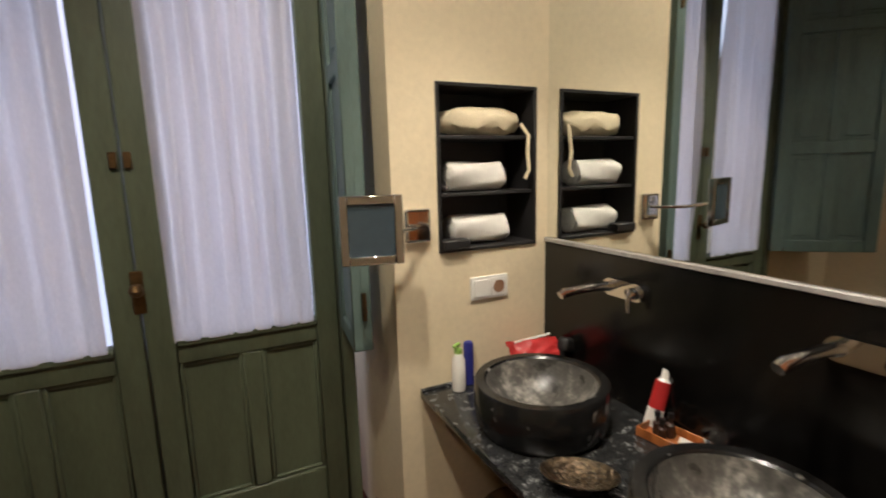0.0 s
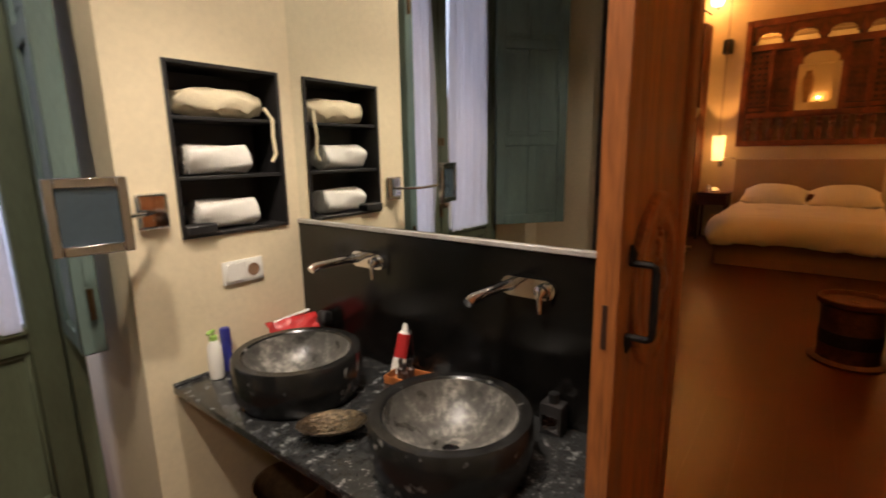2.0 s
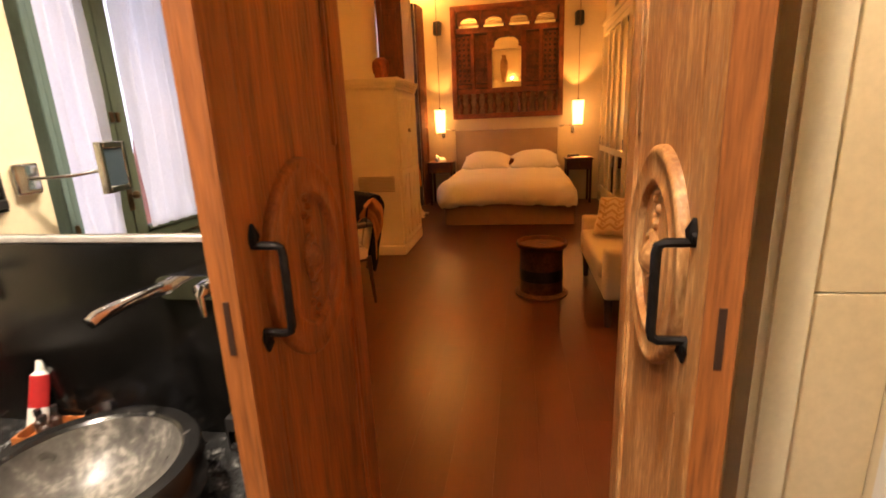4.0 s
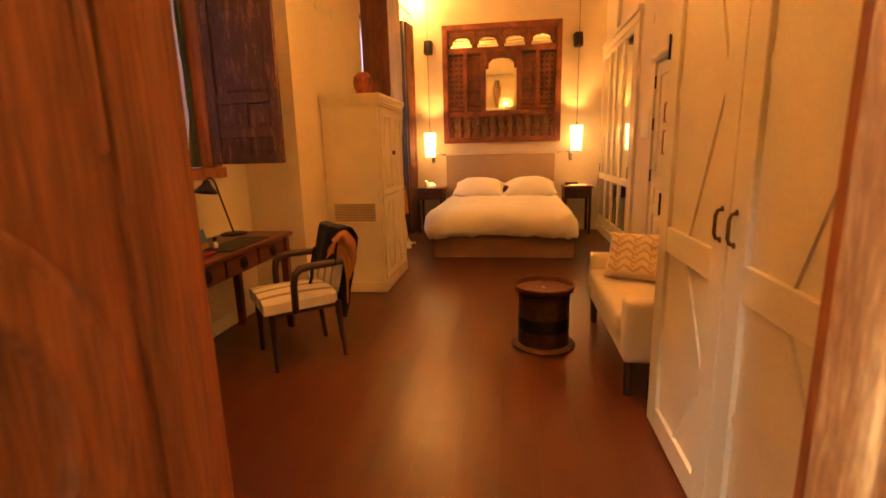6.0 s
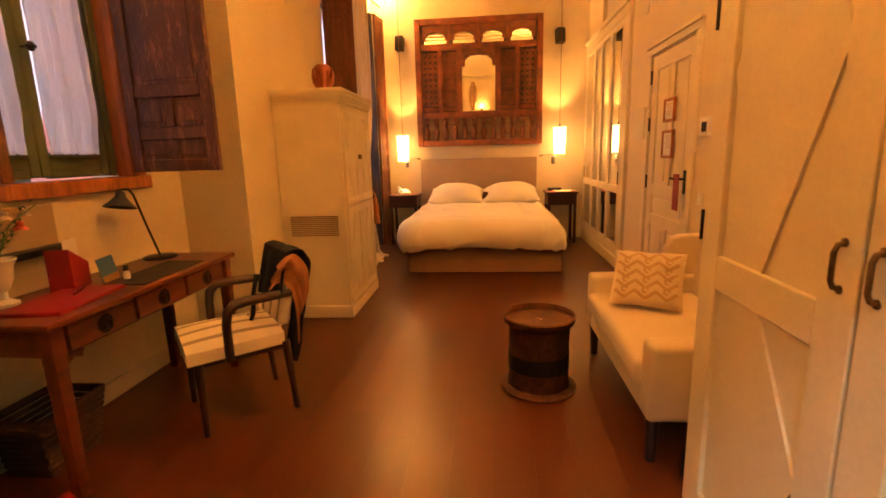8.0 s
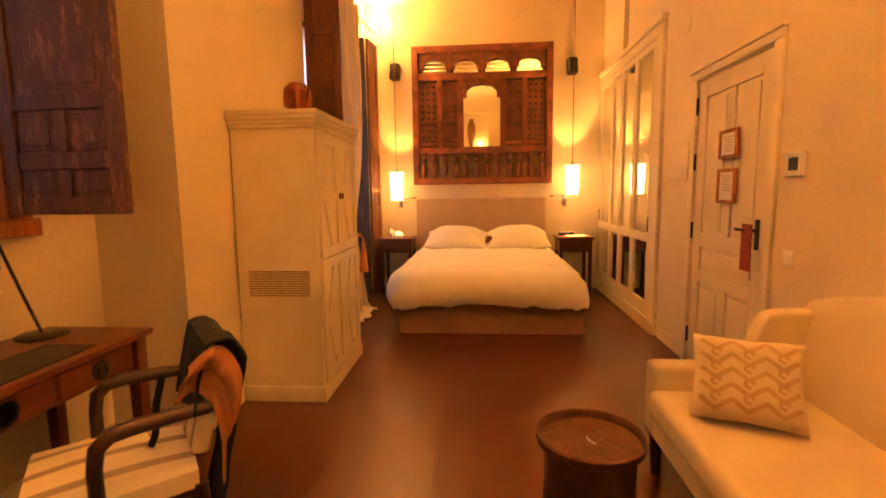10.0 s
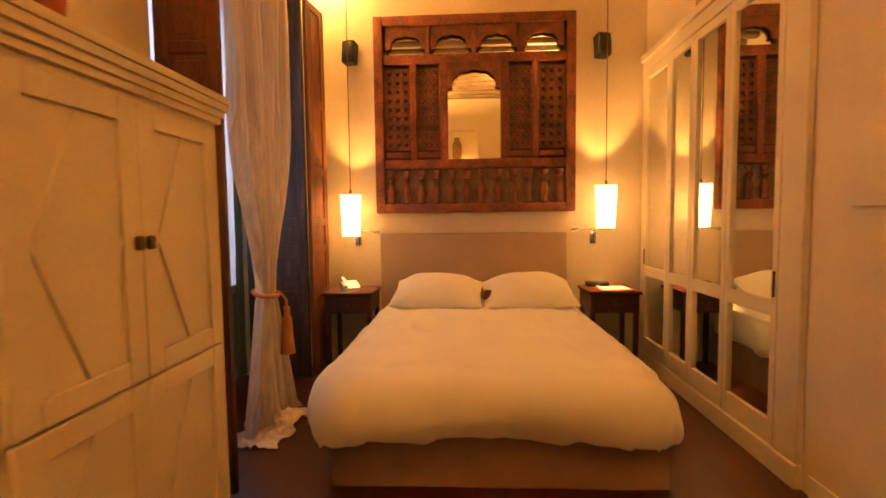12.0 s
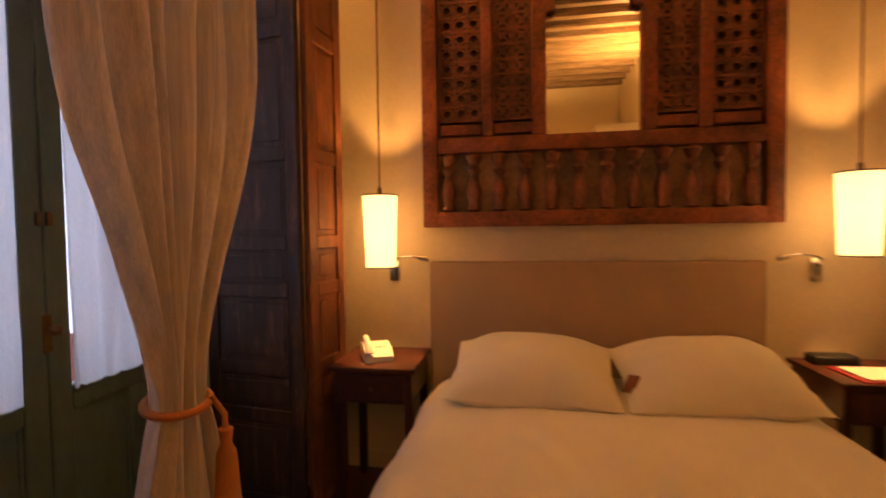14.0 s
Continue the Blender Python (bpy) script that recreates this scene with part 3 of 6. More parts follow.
def shutter(name_label, m, w, h, cuts, material, mids=(), hinges=(), group="", split=99):
    """A panelled shutter: local x along its width from the hinge, z up."""
    s = thing("window_shutter", m, name_label, "shutter", group)
    t, st = 0.035, min(0.07, w * 0.2)
    f = bmesh.new()
    for xa in (0.0, w - st):
        bm_box(xa, xa + st, -t / 2, t / 2, 0, h, 0.004, 1, bm=f)
    edges = [0.0, *cuts, h]
    spans = []
    for k, z in enumerate(edges):
        za = z if k == 0 else (z - st if k == len(edges) - 1 else z - st / 2)
        bm_box(st, w - st, -t / 2 + 0.001, t / 2 - 0.001, za, za + st, 0.004, 1, bm=f)
        spans.append(za)
    cols = [st, *mids, w - st]
    for row, (lo, hi) in enumerate(zip(spans, spans[1:])):
        for mx in mids if row < split else ():
            bm_box(mx - st * 0.4, mx + st * 0.4, -t / 2 + 0.002, t / 2 - 0.002, lo + st, hi, 0.004, 1, bm=f)
    part("frame", f, material, s)
    for row, (lo, hi) in enumerate(zip(spans, spans[1:])):
        cols = [st, *(mids if row < split else ()), w - st]
        for k in range(len(cols) - 1):
            xa = cols[k] + (st * 0.4 if k else 0)
            xb = cols[k + 1] - (st * 0.4 if k < len(cols) - 2 else 0)
            p = bm_box(xa, xb, -0.004, 0.004, lo + st, hi)
            g = min(0.028, (xb - xa) * 0.2, (hi - lo - st) * 0.2)
            bm_box(xa + g * 0.35, xb - g * 0.35, -0.0065, 0.0065, lo + st + g * 0.35, hi - g * 0.35, 0.004, 1, bm=p)
            bm_box(xa + g, xb - g, -0.0105, 0.0105, lo + st + g, hi - g, 0.004, 1, bm=p)
            part("panel", p, material, s)
    for z in hinges:
        hb = bm_box(-0.014, 0.03, -0.024, -0.018, z - 0.04, z + 0.04, 0.001, 1)
        bm_cyl(0.008, 0.008, z - 0.045, z + 0.045, 10, bm=hb, at=(-0.004, -0.022))
        part("hinge", hb, M_BRASS, s, "rusty brown hinge")
    return s


# bathroom shutters, folded back beside the window
shutter("grey-green panelled shutter folded open beside the bathroom window", pose(1.19, 1.85, 0.86, 0, 0, -98), 0.30, 2.0, (0.9,), M_TEAL, hinges=(0.15, 1.25))
shutter("grey-green panelled shutter folded behind its neighbour", pose(1.12, 1.555, 0.86, 0, 0, 84), 0.29, 2.0, (0.9,), M_TEAL, hinges=(0.15, 1.25))
shutter("grey-green panelled shutter standing open by the bathroom window", pose(-0.13, 1.84, 0.88, 0, 0, -140), 0.56, 2.0, (0.62, 1.3), M_TEAL, mids=(0.28,))
# desk window shutters
shutter("worn carved wooden shutter swung open over the desk", pose(4.91, 2.045, 1.285, 0, 0, -94), 0.565, 1.35, (0.22, 0.46), M_OLDP, mids=(0.283,), split=2)
shutter("old wooden shutter standing open beside the desk window", pose(3.90, 2.045, 1.285, 0, 0, -117), 0.56, 1.35, (0.22, 0.46), M_OLD, mids=(0.28,), split=2)
# balcony shutters
shutter("tall old brown shutter leaf folded open beside the armoire, darkened for shade", pose(7.33, 1.60, 0.02, 0, 0, -88), 0.31, 3.35, (0.5, 1.05, 1.35, 1.9, 2.2, 2.75), M_OLDR)
shutter("tall old blue-grey worn shutter leaf in the balcony recess", pose(9.20, 2.06, 0.02, 0, 0, -98), 0.57, 3.24, (0.48, 0.72, 1.12, 1.36, 1.80, 2.4), M_OLDB)
shutter("tall old brown shutter leaf folded towards the bed wall", pose(9.14, 1.475, 0.02, 0, 0, -8), 0.34, 3.24, (0.48, 0.72, 1.12, 1.36, 1.80, 2.4), M_OLD)

# outside: street and the house opposite
structure("ground", boxes((-60, 70, 2.36, 80, -4.1, -4.0)), M_ASPHALT, "grey street below the windows", "road")
house = thing("house", pose(4, 8.5, -4), "pink rendered town house across the street", "house")
part("wall", boxes((-30, 30, 0, 1, 0, 11)), M_STREET, house)
part("roof", bm_prism([(-30, 11), (30, 11), (30, 11.2), (-30, 11.2)], 1.2), M_CLAY, house)
hw = mesh_object("window", bm_box(-0.5, 0.5, -0.03, 0.02, 0, 1.8, 0.01, 1), M_DARKGL)
hw.parent = house
hw.matrix_basis = pose(-12, 0, 4.6)
for i in range(1, 9):
    twin("window", hw, house, pose(-12 + 3 * i, 0, 4.6))

# entrance door
door = thing("door_1", pose(5.86, Y_SOUTH, 0), "closed cream panelled entrance door with framed notices", "door")
door["kind"] = "structure"
b = bmesh.new()
W, T = 0.93, 0.05
for xa, xb in ((0.003, 0.12), (W - 0.12, W - 0.003)):
    bm_box(xa, xb, -T, 0, 0.008, 2.125, 0.003, 1, bm=b)
for za, zb in ((0.008, 0.14), (0.66, 0.76), (0.93, 1.03), (2.00, 2.125)):
    bm_box(0.12, W - 0.12, -T + 0.001, -0.001, za, zb, 0.003, 1, bm=b)
for za, zb in ((0.14, 0.66), (1.03, 2.00)):
    bm_box(W / 2 - 0.05, W / 2 + 0.05, -T + 0.001, -0.001, za, zb, 0.003, 1, bm=b)
for xa, xb, za, zb in ((0.12, 0.415, 0.14, 0.66), (0.515, 0.81, 0.14, 0.66), (0.12, 0.81, 0.76, 0.93), (0.12, 0.415, 1.03, 2.0), (0.515, 0.81, 1.03, 2.0)):
    bm_box(xa, xb, -0.035, -0.015, za, zb, bm=b)
    bm_box(xa + 0.03, xb - 0.03, -0.030, -0.006, za + 0.03, zb - 0.03, 0.008, 2, bm=b)
part("door_leaf", b, M_CREAM, door)
ar = bmesh.new()
for r in ((-0.085, -0.004, 0, 2.14), (W + 0.004, W + 0.085, 0, 2.14)):
    bm_box(r[0], r[1], 0.0, 0.022, r[2], r[3], 0.006, 2, bm=ar)
bm_box(-0.088, W + 0.088, 0.0, 0.024, 2.14, 2.195, 0.006, 2, bm=ar)
bm_box(-0.10, W + 0.10, 0.0, 0.04, 2.195, 2.218, 0.008, 2, bm=ar)
part("architrave", ar, M_CREAM, door)
for z in (0.232, 1.04, 1.547, 1.952):
    part("hinge", bm_cyl(0.009, 0.009, z - 0.06, z + 0.06, 12, at=(W - 0.002, 0.012), bevel=0.002), M_IRON, door, "black iron hinge")
hp = bm_box(0.055, 0.095, 0.0, 0.008, 0.99, 1.17, 0.003, 1)
part("lock_plate", hp, M_IRON, door, "dark metal lock plate")
hd = bm_tube([(0.075, 0.005, 1.105), (0.075, 0.055, 1.105), (0.09, 0.062, 1.105), (0.20, 0.062, 1.105)], 0.009)
part("door_handle", hd, M_IRON, door, "dark lever handle")
tag = thing("door_hanger", pose(5.925, Y_SOUTH + 0.066, 0.93), "dark red paper hanger on the door handle", "sign")
part("card", bm_box(-0.055, 0.055, -0.002, 0.002, -0.06, 0.215, 0.001, 1), M_REDL, tag)
for z, h in ((1.545, 0.185), (1.255, 0.225)):
    fr = thing("notice_frame", pose(6.30, Y_SOUTH + 0.012, z), "printed notice in a wooden frame on the door", "picture frame", "door notices")
    f = bmesh.new()
    for r in ((-0.115, -0.093, 0, h), (0.093, 0.115, 0, h), (-0.093, 0.093, 0, 0.022), (-0.093, 0.093, h - 0.022, h)):
        bm_box(r[0], r[1], -0.01, 0.012, r[2], r[3], 0.003, 1, bm=f)
    part("frame", f, M_PINE, fr)
    part("sheet", bm_box(-0.093, 0.093, -0.008, 0.002, 0.022, h - 0.022), M_PAPER, fr)
    tx = bmesh.new()
    for k in range(6):
        bm_box(-0.06 + 0.01 * (k % 2), 0.06 - 0.012 * (k % 3), 0.002, 0.0026, h - 0.05 - k * 0.018, h - 0.046 - k * 0.018, bm=tx)
    part("print", tx, M_SKIRT, fr)

pl = thing("wall_panel", pose(7.05, Y_SOUTH, 1.425), "cream cover plate beside the entrance door", "fuse box")
part("cover", bm_box(-0.165, 0.165, 0.0, 0.025, 0, 0.285, 0.004, 2), M_CREAM, pl)
th = thing("thermostat", pose(5.62, Y_SOUTH, 1.41), "white wall thermostat with a small display", "thermostat")
part("body", bm_box(-0.07, 0.07, 0, 0.025, 0, 0.125, 0.006, 2), M_WHITE, th)
part("display", bm_box(-0.045, 0.03, 0.025, 0.027, 0.03, 0.095), M_MATT, th)
sw = thing("light_switch", pose(5.635, Y_SOUTH, 0.94), "white light switch on the plaster", "switch")
part("plate", bm_box(-0.045, 0.045, 0, 0.008, 0, 0.085, 0.003, 1), M_WHITE, sw)
part("rocker", bm_box(-0.03, 0.03, 0.008, 0.013, 0.015, 0.07, 0.003, 1), M_WHITE, sw)
sq = thing("cover_plate", pose(7.04, Y_SOUTH, 2.55), "small square cream blanking plate", "cover plate")
part("plate", bm_box(-0.05, 0.05, 0, 0.008, 0, 0.1, 0.003, 1), M_CREAM, sq)
for x in (6.05, 6.45):
    sq = thing("cover_plate", pose(x, Y_NORTH, 2.62, 0, 0, 180), "small square cream blanking plate", "cover plate")
    part("plate", bm_box(-0.06, 0.06, 0, 0.008, 0, 0.12, 0.003, 1), M_CREAM, sq)

# wardrobe with mirrored doors
wr = thing("wardrobe", pose(7.50, Y_SOUTH, 0), "built-in cream wardrobe with mirrored doors", "wardrobe")
L = 2.17
for r in ((-0.02, 0.16, 0.13, 2.70), (2.10, L, 0.13, 2.70)):
    part("side_panel", bm_box(r[0], r[1], 0.0, 0.035, r[2], r[3], 0.004, 1), M_CREAM, wr)
part("top_rail", bm_box(-0.02, L, 0.0, 0.036, 2.70, 2.80, 0.004, 1), M_CREAM, wr)
part("cornice", bm_box(-0.04, L, 0.0, 0.06, 2.80, 2.86, 0.01, 2), M_CREAM, wr)
part("plinth", bm_box(-0.02, L, 0.0, 0.045, 0.0, 0.13, 0.006, 1), M_CREAM, wr)
part("back", bm_box(0.16, 2.10, 0.0, 0.006, 0.13, 2.70), M_CREAM, wr)
xs = [0.165, 0.69, 1.165, 1.575, 2.095]
for k in range(4):
    a, c = xs[k] + 0.002, xs[k + 1] - 0.002
    st = 0.05
    dr = part("door", bm_box(a + 0.004, c - 0.004, 0.006, 0.0105, 0.14, 2.69), M_CREAM, wr)
    for xa, xb in ((a, a + st), (c - st, c)):
        part("stile", bm_box(xa, xb, 0.0085, 0.034, 0.135, 2.695, 0.003, 1), M_CREAM, dr)
    for za, zb in ((0.135, 0.27), (0.845, 0.93), (2.63, 2.695)):
        part("rail", bm_box(a + st - 0.004, c - st + 0.004, 0.009, 0.033, za, zb, 0.003, 1), M_CREAM, dr)
    for za, zb in ((0.27, 0.845), (0.93, 2.63)):
        part("mirror", bm_box(a + st + 0.001, c - st - 0.001, 0.012, 0.017, za + 0.001, zb - 0.001), M_MIRROR, dr, "mirror glass")
    if k in (0, 3):
        part("handle", bm_box((a + 0.015 if k == 0 else c - 0.03), (a + 0.03 if k == 0 else c - 0.015), 0.034, 0.042, 0.95, 1.09, 0.003, 1), M_IRON, dr, "dark metal pull")
up = structure("trim_upper", boxes((8.62, 8.70, Y_SOUTH, Y_SOUTH + 0.05, 2.86, H_ROOM - 0.2)), M_WALL, "plaster strip above the wardrobe", "trim")


# ---- bedroom: closet by the doorway ----
cl = thing("closet", pose(2.075, -0.835, 0), "tall built-in cream closet with cross-panelled doors", "closet")
part("body", boxes((0.0, 1.795, -0.715, -0.002, 0, 3.2)), M_CREAM, cl)
for k, (a, c) in enumerate(((0.345, 1.045), (1.055, 1.755))):
    st = 0.115
    dr = part("door", bm_box(a + 0.004, c - 0.004, 0.003, 0.012, 0.034, 2.216), M_CREAM, cl)
    for xa, xb in ((a, a + st), (c - st, c)):
        part("stile", bm_box(xa, xb, 0.008, 0.03, 0.03, 2.22, 0.003, 1), M_CREAM, dr)
    for za, zb in ((0.03, 0.14), (0.89, 1.0), (2.11, 2.22)):
        part("rail", bm_box(a + st, c - st, 0.008, 0.029, za, zb, 0.003, 1), M_CREAM, dr)
    for za, zb in ((0.14, 0.89), (1.0, 2.11)):
        mx, mz, hw_, hh = (a + c) / 2, (za + zb) / 2, (c - a) / 2 - st, (zb - za) / 2
        part("panel", bm_prism([(mx - hw_, mz), (mx, mz - hh), (mx + hw_, mz), (mx, mz + hh)], 0.009), M_CREAM, dr, at=pose(0, 0.012, 0))
    hx = c - 0.045 if k == 0 else a + 0.045
    hh = bm_tube([(hx, 0.03, 1.045), (hx, 0.046, 1.05), (hx, 0.052, 1.065), (hx, 0.052, 1.125), (hx, 0.046, 1.14), (hx, 0.03, 1.145)], 0.006)
    for z in (1.045, 1.145):
        join(hh, bm_lathe([(0, 0), (0.010, 0.002), (0.010, 0.005), (0, 0.008)], 12), pose(hx, 0.03, z, -90))
    part("handle", hh, M_BRASS, dr, "aged brass pull handle")
    for z in (0.172, 1.085, 1.754):
        part("hinge", bm_cyl(0.008, 0.008, z - 0.05, z + 0.05, 10, at=((c + 0.004) if k else (a - 0.004), 0.03)), M_IRON, dr, "black iron hinge")


# ---- bedroom: armoire ----
am = thing("armoire", pose(5.93, 1.065, 0), "cream painted armoire with diamond panelled doors", "armoire")
b = bmesh.new()
bm_box(0, 0.935, 0.014, 0.545, 0.10, 1.765, 0.004, 1, bm=b)
bm_box(-0.015, 0.95, -0.004, 0.55, 0.0, 0.105, 0.006, 2, bm=b)
part("body", b, M_CREAM, am)
for z0, z1, o in ((1.76, 1.785, 0.012), (1.785, 1.81, 0.022), (1.81, 1.838, 0.032), (1.838, 1.866, 0.038)):
    part("cornice_moulding", bm_box(-o, 0.935 + o, 0.008 - o, 0.55, z0 + 0.0005, z1, 0.005, 2), M_CREAM, am)
for k, (a, c) in enumerate(((0.035, 0.459), (0.463, 0.888))):
    for j, (z0, z1) in enumerate(((0.94, 1.735), (0.12, 0.93))):
        d = bmesh.new()
        st = 0.072
        for xa, xb in ((a, a + st), (c - st, c)):
            bm_box(xa, xb, -0.008, 0.014, z0, z1, 0.003, 1, bm=d)
        for za, zb in ((z0, z0 + 0.065), (z1 - 0.065, z1)):
            bm_box(a + st, c - st, -0.007, 0.013, za, zb, 0.003, 1, bm=d)
        bm_box(a + st, c - st, 0.004, 0.013, z0 + 0.065, z1 - 0.065, bm=d)
        mx, mz, hw_, hh = (a + c) / 2, (z0 + z1) / 2, (c - a) / 2 - st, (z1 - z0) / 2 - 0.067
        join(d, bm_prism([(mx - hw_, mz), (mx, mz - hh), (mx + hw_, mz), (mx, mz + hh)], 0.009), pose(0, -0.005, 0))
        dr = part("door", d, M_CREAM, am)
        if j == 0:
            hx = c - 0.022 if k == 0 else a + 0.022
            part("knob", bm_box(hx - 0.014, hx + 0.014, -0.024, -0.008, 1.315, 1.355, 0.004, 1), M_BRASS, dr, "small square dark metal pull")
gr = bmesh.new()
for k in range(11):
    bm_box(-0.005, 0.0, 0.075, 0.475, 0.705 + k * 0.0155, 0.7125 + k * 0.0155, bm=gr)
part("vent_grille", gr, M_GROOVE, am, "slatted ventilation grille")

el = thing("elephant_figure", pose(6.32, 1.31, 1.866, 0, 0, 200), "terracotta red elephant figure standing on the armoire", "figurine")
b = bm_lathe([(0.0, 0.03), (0.05, 0.035), (0.085, 0.08), (0.092, 0.13), (0.085, 0.18), (0.05, 0.212), (0, 0.222)], 20)
bmesh.ops.transform(b, matrix=Matrix.Diagonal((1.15, 0.9, 1, 1)), verts=b.verts)
for sx in (-0.05, 0.05):
    for sy in (-0.035, 0.035):
        bm_cyl(0.028, 0.024, 0, 0.08, 12, bm=b, at=(sx, sy))
join(b, bm_lathe([(0, -0.05), (0.035, -0.035), (0.048, 0), (0.03, 0.04), (0, 0.05)], 16), pose(0.085, 0, 0.155))
bm_tube([(0.115, 0, 0.15), (0.145, 0, 0.10), (0.14, 0, 0.05), (0.155, 0, 0.02)], [0.022, 0.018, 0.013, 0.01], 10, bm=b)
for s in (-1, 1):
    join(b, bm_lathe([(0, -0.006), (0.04, 0), (0, 0.006)], 14), pose(0.070, s * 0.055, 0.140, 80 * s, 0, 15 * s))
ef = mesh_object("figure", b, M_CLAY)
ef.parent = el
el.scale = (1.15, 1.15, 1.12)

# ---- bedroom: bed ----
YB = -0.03
bed = thing("bed", pose(7.50, YB, 0), "double bed with white duvet on a taupe skirted base", "bed")
b = bm_box(0.03, 2.10, -0.86, 0.86, 0.05, 0.30, 0.02, 2)
part("bed_base", b, M_BLACKW, bed)


def skirt(u, v):
    # round the foot and the two sides
    s = u * (2 * 2.05 + 1.76)
    r = 0.012 * noise.noise(Vector((s * 2.2, v, 0))) * (1 - v) + 0.004 * math.sin(s * 9) * (1 - v)
    z = 0.012 + 0.30 * v
    if s < 2.05:
        return Vector((2.05 - s, -0.885 - r - 0.01 * (1 - v), z))
    if s < 2.05 + 1.76:
        return Vector((-0.050 - r - 0.012 * (1 - v), -0.88 + (s - 2.05), z))
    return Vector((s - 2.05 - 1.76, 0.885 + r + 0.01 * (1 - v), z))


part("bed_skirt", bm_grid(skirt, 150, 5, 0.004), M_SKIRT, bed, "taupe linen valance")


def duvet(u, v):
    # a puffy cover that rolls over both sides and the foot; v runs over the width, u from the head to the foot
    half, foot, rad, hang, roll = 0.770, -0.065, 0.15, 0.46, 0.180
    px, py = 2.02 - u * (2.02 - foot + hang), (2 * v - 1) * (half + hang)
    qx, qy = (foot + rad) - px, abs(py) - (half - rad)
    ex, ey = max(qx, 0.0), max(qy, 0.0)
    far = math.hypot(ex, ey)
    wave = noise.noise(Vector((px * 1.6, py * 1.9, 0)))
    tuck = noise.noise(Vector((px * 4.5, py * 4.5, 5)))
    crease = max(0.0, 1 - abs(noise.noise(Vector((px * 1.1 + 3, py * 2.0, 11)))) * 14)
    top = 0.600 + 0.034 * math.cos(py * 1.5) + 0.014 * wave + 0.006 * tuck - 0.010 * crease
    if far <= rad:
        return Vector((px, py + 0.055, top))
    nx, ny = -ex / far, math.copysign(ey / far, py)
    limit = (hang + rad) / max(ex / far, ey / far) - rad
    s = (far - rad) / limit * hang
    corner = 2 * (ex / far) * (ey / far)
    r = roll * (1 + 0.10 * tuck + 0.16 * wave + 0.12 * corner)
    a = s / r
    out = r * math.sin(a) + 0.020 * a * noise.noise(Vector((px * 3, py * 3, 8)))
    down = r * (1 - math.cos(a)) + 0.004 * math.sin(px * 17 + py * 13 + 5 * tuck) * a
    bx = px if qx <= 0 else foot + rad + nx * rad
    by = py if qy <= 0 else math.copysign(half - rad, py) + ny * rad
    return Vector((bx + nx * out, by + ny * out + 0.055, top - down))


part("duvet", bm_grid(duvet, 120, 110, 0.010), M_SHEET, bed, "smooth white cotton duvet")
b = bm_box(0.06, 2.09, -0.85, 0.85, 0.30, 0.575, 0.04, 3)
part("mattress", b, M_SHEET, bed)
hb = bm_box(2.105, 2.175, -0.788, 0.98, 0.10, 1.252, 0.016, 3)
part("headboard", hb, M_HEAD, bed, "padded sand linen headboard")
for k, y in enumerate((0.405, -0.395)):
    pw = thing("pillow", pose(9.26, YB + y + 0.01, 0.74, 0, -24 + 2 * k, 90 + (3 if k else -2)) @ Matrix.Identity(4), "plump white cotton pillow leaning on the headboard", "pillow", "bed pillows")
    pw.matrix_basis = pose(9.29, YB + y + 0.01, 0.725) @ pose(0, 0, 0, 0, -16, 0) @ pose(0, 0, 0, 0, 0, 2 if k else -3)
    part("cover", bm_pillow(0.54, 0.80, 0.35, 30, 2.2, seed=k * 5, soft=0.62), M_SHEET, pw)
tg = thing("ribbon_tag", pose(9.12, YB + 0.0, 0.70), "small brown card tied between the pillows", "tag")
part("card", bm_box(-0.004, 0.004, -0.03, 0.03, 0, 0.09, 0.002, 1), M_CARVE, tg, at=pose(0, 0, 0, 12, -20, 20))


# ---- bedroom: night stands ----
def night_stand(m, label):
    ns = thing("night_stand", m, label, "night stand", "night stands by the bed")
    part("top", bm_box(-0.01, 0.44, -0.225, 0.225, 0.722, 0.747, 0.005, 2), M_DARKW, ns)
    part("body", bm_box(0.015, 0.43, -0.205, 0.205, 0.56, 0.722, 0.003, 1), M_DARKW, ns)
    dr = part("drawer", bm_box(0.004, 0.016, -0.165, 0.165, 0.578, 0.705, 0.003, 1), M_DARKW, ns)
    part("knob", bm_lathe([(0, 0), (0.008, 0.003), (0.013, 0.014), (0, 0.02)], 12), M_BRASS, dr, "small brass knob", at=pose(0.004, 0, 0.64, 0, -90, 0))
    lg = part("leg", bm_box(-0.02, 0.02, -0.02, 0.02, 0, 0.60, 0.004, 1), M_DARKW, ns, at=pose(0.04, -0.185, 0))
    for x, y in ((0.04, 0.185), (0.405, -0.185), (0.405, 0.185)):
        twin("leg", lg, ns, pose(x, y, 0))
    return ns


night_stand(pose(9.20, -1.15, 0), "dark red wooden night stand with one drawer")
night_stand(pose(9.20, 1.18, 0), "dark red wooden night stand with one drawer")
ph = thing("telephone", pose(9.38, 1.20, 0.747, 0, 0, 205), "cream desk telephone on the night stand", "telephone")
b = bm_prism([(-0.09, 0), (0.09, 0), (0.09, 0.03), (0.03, 0.062), (-0.09, 0.075)], 0.15)
part("base", b, M_WHITE, ph, at=pose(0, -0.075, 0))
kp = bmesh.new()
for i in range(3):
    for j in range(4):
        bm_box(0.0 + 0.018 * j, 0.013 + 0.018 * j, -0.01 + 0.02 * i, 0.005 + 0.02 * i, 0, 0.006, 0.002, 1, bm=kp)
part("keypad", kp, M_PLASTIC, ph, "dark keys", at=pose(0.005, 0.0, 0.062, 0, 24, 0))
